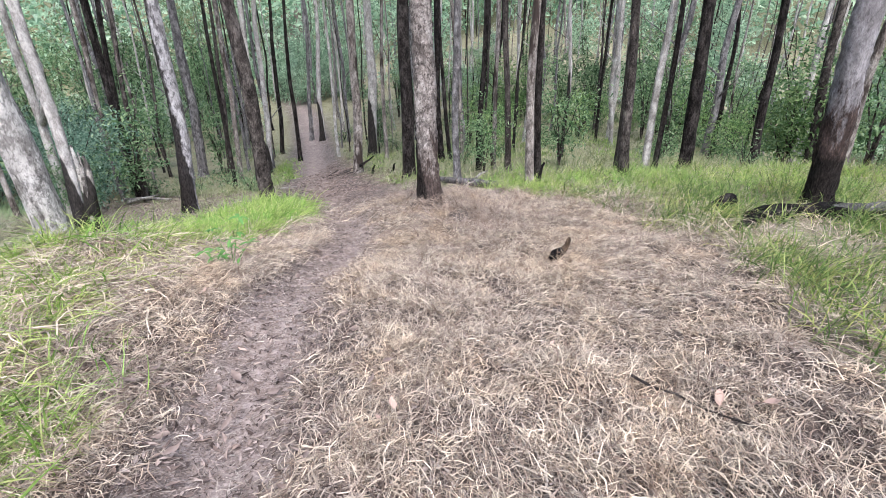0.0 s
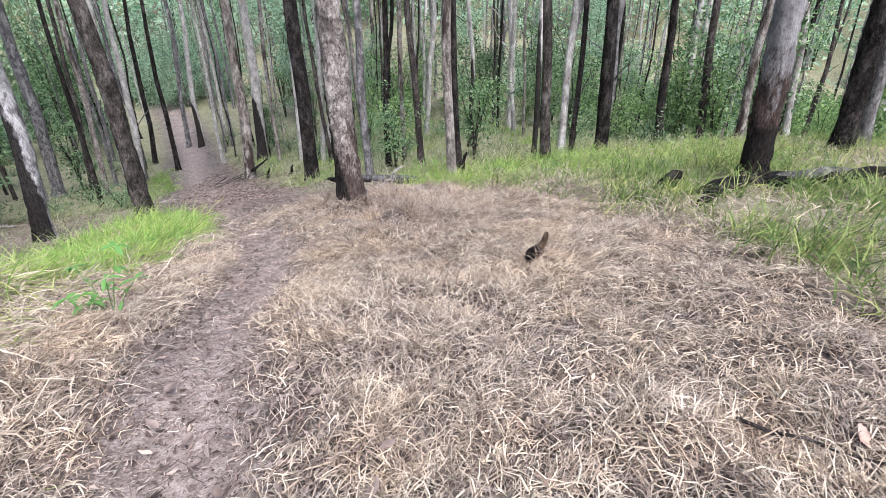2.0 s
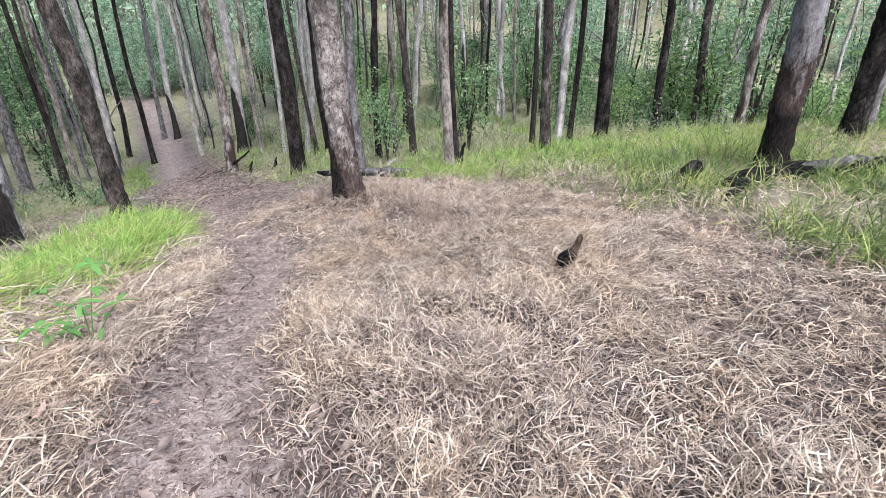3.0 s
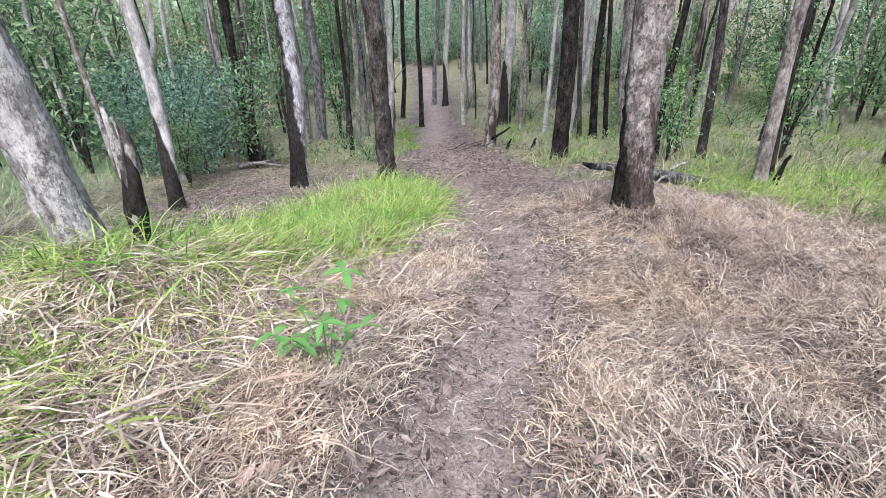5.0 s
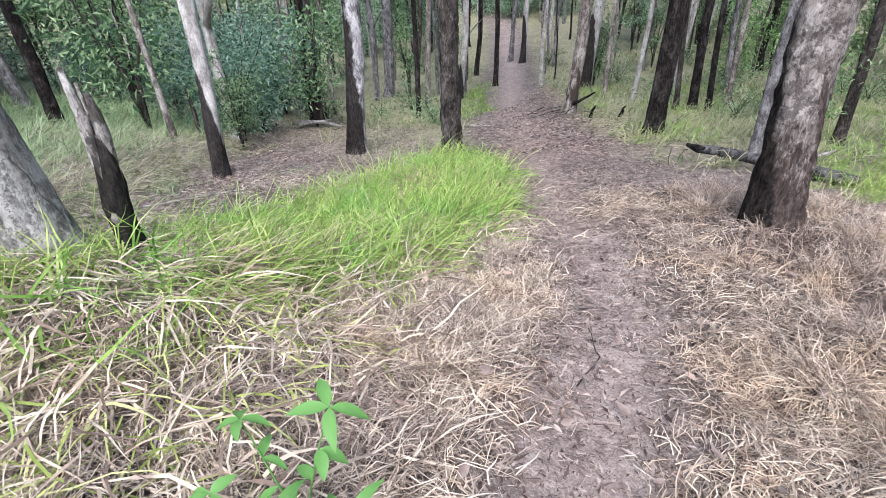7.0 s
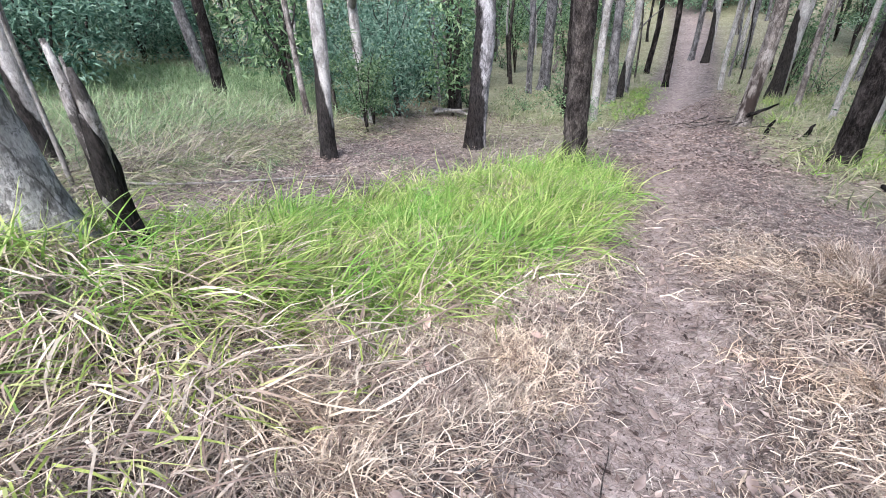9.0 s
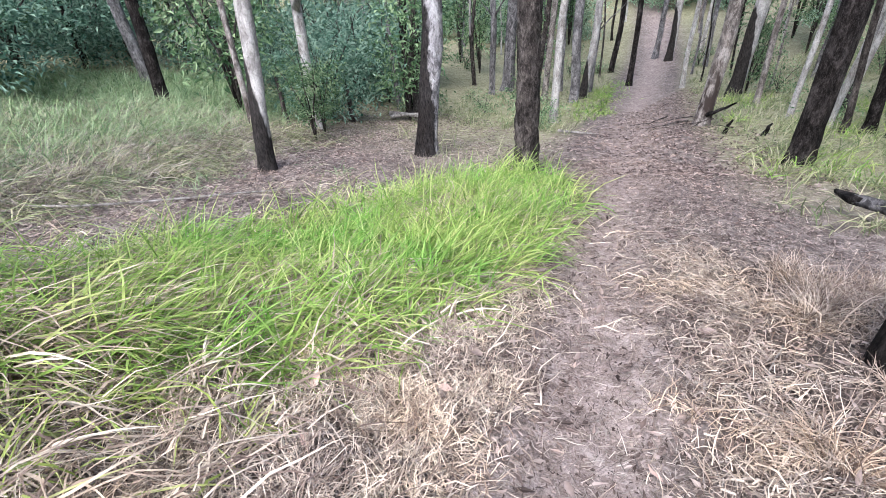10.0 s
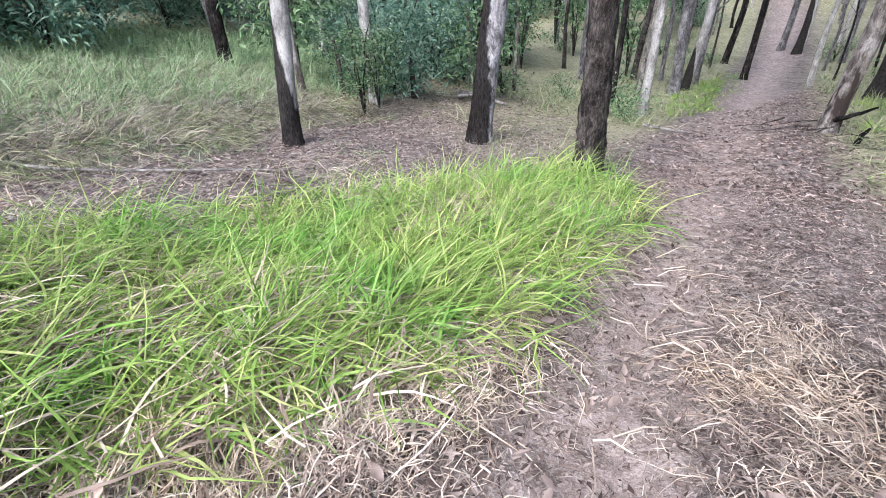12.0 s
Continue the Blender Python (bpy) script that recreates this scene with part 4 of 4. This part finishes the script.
def litter(name, seed, n, x0, x1, y0, y1, mask, size):
    rng = np.random.default_rng(seed)
    x, y = scatter(rng, n, x0, x1, y0, y1, mask)
    c = np.stack([x, y, height(x, y) + rng.uniform(0.004, 0.018, len(x))], 1)
    v, f = leaves(rng, c, size, size * 0.34, 0.0, 0.3)
    v = v.reshape(-1, 4, 3)
    mid = v[:, :1]
    v[:, :, 2:] = mid[:, :, 2:] + (v[:, :, 2:] - mid[:, :, 2:]) * 0.35
    v = v.reshape(-1, 3)
    v[:, 2] = np.maximum(v[:, 2], height(v[:, 0], v[:, 1]) + 0.007)
    stuff(name, mesh_of(name, v, [f], LITTER, False), "fallen brown gum leaves over bare soil", "leaf litter")


litter("leaf_litter", 11, 130000, -4.2, 1.5, 0.5, 13, lambda x, y: np.clip(1.2 - np.abs(trail(x, y) - 0.2) / 1.9, 0.05, 1) * np.interp(np.abs(trail(x, y)), (0, 0.25, 0.5), (0.18, 0.5, 1)), 0.036)
litter("leaf_litter", 14, 26000, -4.2, 1.5, 0.5, 13, lambda x, y: np.clip(1.2 - np.abs(trail(x, y) - 0.2) / 1.7, 0.04, 1) * np.interp(np.abs(trail(x, y)), (0, 0.2, 0.45), (0.3, 0.6, 1)), 0.07)
litter("leaf_litter", 12, 46000, -13, -4.4, 5, 16, lambda x, y: np.clip(1 - np.abs(x + 7 + (y - 9) * 0.5) / 5, 0, 1), 0.075)
litter("leaf_litter", 13, 26000, -6, 2, 12, 26, lambda x, y: np.clip(1.3 - np.abs(trail(x, y) - 0.6) / 1.8, 0, 1), 0.11)

litter("leaf_litter", 15, 70000, -4.2, 0.8, 1.0, 12.5, lambda x, y: np.clip(1.1 - np.abs(trail(x, y)) / 0.75, 0, 1), 0.022)

rng = np.random.default_rng(31)


def tufted(x, y, share, reach):
    """Draws a share of the blades together into tufts."""
    k = rng.uniform(0, 1, len(x)) < share
    tx, ty = x[::14], y[::14]
    pick = rng.integers(0, len(tx), int(k.sum()))
    ux, uy = x.copy(), y.copy()
    ux[k], uy[k] = tx[pick] + rng.normal(0, reach, len(pick)), ty[pick] + rng.normal(0, reach, len(pick))
    return ux, uy


def dead(name, mat, n, x0, x1, y0, y1, mask, length, width, high, label, segs=3, curl=0.7, steep=0.9):
    x, y = scatter(rng, n, x0, x1, y0, y1, mask)
    x, y = tufted(x, y, 0.5, 0.05)
    m = len(x)
    flow = 1.5 * np.sin(1.1 * x + 0.7 * y) + 1.2 * np.sin(1.9 * y - 0.8 * x) + rng.normal(0, 1.1, m)
    stuff(name, blades(name, mat, rng, x, y, rng.uniform(0.5, 1.3, m) * length, rng.uniform(0.6, 1.4, m) * width, rng.uniform(0.05, steep, m), rng.uniform(0.3, 2.4, m), rng.uniform(0.0, high, m), segs, flow, curl), label)


dead("dry_grass", STRAW, 430000, -3.9, 3.5, -0.9, 9.2, straw, 0.15, 0.0056, 0.06, "matted pale dead grass covering the ground")
dead("dry_grass", GREY_STRAW, 280000, -4.0, 3.6, -1.0, 11, lambda x, y: np.clip(straw(x, y) * 1.2 + 0.15 + 0.45 * np.exp(-((trail(x, y) - 0.6) / 0.35) ** 2) * np.clip((y - 5.2) / 1.0, 0, 1) * np.clip((11 - y) / 1.5, 0, 1), 0, 1), 0.1, 0.0046, 0.025, "grey weathered straw under the dead grass", 2)
dead("dry_grass", RUSTY, 56000, -2.2, 3.4, 3.2, 10.5, lambda x, y: straw(x, y) * np.clip(0.2 + mound(x, y, 0.1, 5.9, 1.1) + mound(x, y, -0.6, 8.2, 1.4) + mound(x, y, 2.2, 4.5, 0.9), 0, 1), 0.3, 0.0045, 0.06, "rusty brown dead grass tufts")
dead("dry_grass", STRAW, 46000, -6.5, -1.8, 0.8, 9.5, lambda x, y: 0.06 + 0.8 * green_left(x, y), 0.42, 0.0065, 0.08, "long pale dead grass blades on the bank", 4, 0.35, 0.5)
dead("dry_grass", STRAW, 110000, -5.6, -1.6, 0.4, 11.2, lambda x, y: 0.85 * np.clip(1.6 * green_left(x + 0.15, y), 0, 1), 0.15, 0.0062, 0.05, "pale thatch of dead blades under the green grass", 2)
dead("dry_grass", STRAW, 25000, -4.2, -2.0, 0.8, 7.4, lambda x, y: 0.9 * np.clip(green_left(x + 0.3, y) * np.clip((x + 4.2) / 0.5, 0, 1), 0, 1), 0.45, 0.01, 0.12, "long pale dead blades flopped over the bank", 5, 0.25, 0.5)
dead("dry_grass", STRAW, 26000, 1.5, 8.5, 0, 11, lambda x, y: 0.7 * green_right(x, y), 0.34, 0.0065, 0.1, "pale dead blades among the green grass")
dead("dry_grass", GREY_STRAW, 26000, -10, -4.4, 5, 13, lambda x, y: 0.5 + 0.5 * np.sin(2.2 * x + y) * np.sin(1.7 * y - x), 0.22, 0.005, 0.03, "grey dead grass scattered over leaf litter", 2)
dead("dry_grass", DULL, 24000, -13, -6.0, 4.5, 11.8, lambda x, y: np.clip((-6.6 - x + (y - 7) * -0.35) / 1.0, 0, 1) * np.clip((11.8 - y) / 1.5, 0, 1), 0.5, 0.01, 0.06, "tangled half-green grass at the thicket's edge", 4, 0.4)
dead("dry_grass", GREY_STRAW, 44000, -13, -6.2, 4.5, 11.5, lambda x, y: np.clip((-6.9 - x + (y - 7) * -0.35) / 1.0, 0, 1) * np.clip((11.5 - y) / 1.5, 0, 1), 0.45, 0.009, 0.06, "tangled pale dead grass at the thicket's edge")


def tussocks(mat, seed, n, x0, x1, y0, y1, mask, per, length, width, label):
    """Bunches of dead blades that splay out from one root."""
    r = np.random.default_rng(seed)
    tx, ty = scatter(r, n, x0, x1, y0, y1, mask)
    size = np.repeat(r.uniform(0.6, 1.25, len(tx)), per)
    m = len(size)
    az, out = r.uniform(0, 6.3, m), np.abs(r.normal(0, 0.1, m)) * size
    x, y = np.repeat(tx, per) + out * np.cos(az), np.repeat(ty, per) + out * np.sin(az)
    stuff("dry_grass_tussocks", blades("dry_grass_tussocks", mat, r, x, y, r.uniform(0.5, 1.2, m) * length * size, r.uniform(0.6, 1.3, m) * width, r.normal(1.0, 0.3, m), r.uniform(0.7, 2.6, m), 0.0, 4, az + r.normal(0, 1.1, m), 0.5), label)


tussocks(RUSTY, 51, 170, -1.2, 2.6, 5.4, 9.2, lambda x, y: np.clip((trail(x, y) - 0.7) / 0.3, 0, 1) * np.clip(0.25 + mound(x, y, 0.1, 5.9, 0.8) + mound(x, y, 0.7, 7.5, 1.1) + mound(x, y, -0.7, 8.4, 0.8), 0, 1), 150, 0.3, 0.0048, "rusty brown tussocks of dead grass")
tussocks(STRAW, 52, 260, -1.0, 2.6, 1.2, 6.5, lambda x, y: 0.8 * np.clip((trail(x, y) - 0.3) / 0.3, 0, 1) * np.clip((2.4 - x) / 0.5, 0, 1), 110, 0.17, 0.0055, "pale tussocks of dead grass")
tussocks(STRAW, 53, 90, -2.8, -1.5, 3.4, 8.6, lambda x, y: np.clip((-trail(x, y) - 0.45) / 0.2, 0, 1) * np.clip((1 - green_left(x, y)) * 1.2, 0, 1), 120, 0.2, 0.005, "golden tussocks of dead grass beside the track")


dead("dry_grass", STRAW, 10000, -4.6, -1.9, 3.0, 7.6, lambda x, y: 0.7 * np.clip((-2.2 - x) / 0.4, 0, 1) * np.clip((x + 4.6) / 0.5, 0, 1) * np.interp(y, (4.5, 7.2), (1, 0.3)), 0.42, 0.0095, 0.13, "long pale dead blades lying over the bank", 5, 0.22, 0.5)
dead("yellow_grass", YELLOW, 7000, -4.6, -2.0, 1.0, 8.0, lambda x, y: np.interp(y, (1, 4.8, 6.2), (0.6, 0.6, 0.15)) * np.clip((-2.3 - x) / 0.4, 0, 1) * np.clip((x + 4.6) / 0.5, 0, 1), 0.4, 0.009, 0.12, "half-dead yellow-green blades lying over the bank", 5, 0.22, 0.5)


def fresh(name, mat, n, x0, x1, y0, y1, mask, length, width, label, segs=4, upright=1.05, bend=(0.6, 2.5)):
    x, y = scatter(rng, n, x0, x1, y0, y1, mask)
    x, y = tufted(x, y, 0.75, 0.06)
    m = len(x)
    head = 0.9 * np.sin(0.8 * x + 0.5 * y) + rng.normal(0, 1.5, m)
    stuff(name, blades(name, mat, rng, x, y, rng.uniform(0.45, 1.25, m) * length, rng.uniform(0.6, 1.3, m) * width, rng.normal(upright, 0.28, m), rng.uniform(*bend, m), 0.0, segs, head), label)


fresh("green_grass", GREEN, 36000, -5.6, -1.8, 4.5, 11.3, lambda x, y: green_left(x, y) * np.clip(0.75 + 0.5 * np.sin(3.1 * x + 1.3 * y) * np.sin(2.7 * y - x), 0.2, 1), 0.55, 0.012, "lush bright green grass on the bank", 4, 0.85)
fresh("green_grass", GREEN, 34000, -5.0, -1.7, 0.6, 5.0, lambda x, y: green_left(x, y) * np.clip(0.5 + np.sin(2.6 * x + 1) * np.sin(2.1 * y - 2.2), 0, 1), 0.36, 0.0105, "patchy green grass beside the track")
fresh("green_grass", GREEN, 17000, -4.6, -2.2, 3.3, 8.0, lambda x, y: np.clip(green_left(x - 0.1, y) * np.clip((x + 4.6) / 0.5, 0, 1), 0, 1) * np.interp(y, (3.3, 4.8, 5.7), (0.08, 0.2, 1)), 0.5, 0.015, "long yellow-green blades flopped over the bank", 5, 0.62, (0.5, 1.3))
fresh("green_grass", OLIVE, 36000, 1.4, 6.5, -0.8, 8.2, lambda x, y: green_right(x, y) * np.clip(0.3 + 0.9 * np.sin(2.3 * x + 1.1 * y) * np.sin(1.9 * y - 1.2 * x), 0.08, 1) * (1 - 0.85 * mound(x, y, 3.9, 5.5, 0.6)), 0.5, 0.0105, "tall green grass on the high side")
fresh("green_grass", GREEN, 20000, -0.4, 7.5, 8.0, 11.5, lambda x, y: green_right(x, y) * np.clip(1.1 - np.abs(y - 9.6) / 2, 0, 1), 0.34, 0.009, "bright green grass strip before the trees", 3)
fresh("yellow_grass", OLIVE, 22000, 1.6, 11, 1, 11, lambda x, y: 0.8 * green_right(x, y) * (1 - 0.85 * mound(x, y, 3.9, 5.5, 0.6)), 0.45, 0.008, "thin yellow-green grass with seed stalks", 3)
fresh("yellow_grass", DULL, 52000, -12, 12, 10.5, 32, lambda x, y: np.clip((np.abs(trail(x, y) - 0.3) - 1.2) / 0.8, 0, 1) * np.clip(1.2 - np.abs(x - 0.0) / 14, 0, 1) * np.where((x < -4.5) & (y < 15), 0.15, 1), 0.42, 0.016, "thin pale grass between the trees", 3)
fresh("green_grass", GREEN, 16000, -6, 6, 12, 24, lambda x, y: np.clip((trail(x, y) - 1.5) / 0.8, 0, 1) * np.clip(1.6 * np.sin(1.3 * x + 0.7 * y) * np.sin(0.9 * y - 0.8 * x + 1), 0, 1), 0.4, 0.014, "fresh green grass between the trees", 3)
fresh("green_grass", GREEN, 9000, -9.0, -4.5, 14, 27, lambda x, y: np.exp(-((trail(x, y) + 1.35) / 0.5) ** 2) * np.clip((y - 17) / 2, 0, 1), 0.4, 0.016, "green grass fringing the track", 3)
fresh("green_grass", GREY_GREEN, 38000, -17, -6.5, 5.5, 13.5, lambda x, y: 0.75 * np.clip((-8.4 - x + (y - 8) * -0.4) / 1.5, 0, 1), 0.6, 0.013, "tall grey-green grass before the thicket", 3)
fresh("green_grass", GREY_GREEN, 9000, -9, -4.5, 4.6, 9.5, lambda x, y: np.clip(np.sin(1.9 * x + 0.8 * y) * np.sin(1.6 * y - 0.7 * x), 0.03, 1) * np.clip((x + 8.5) / 3, 0, 1), 0.25, 0.008, "sparse grey-green grass over leaf litter", 3)
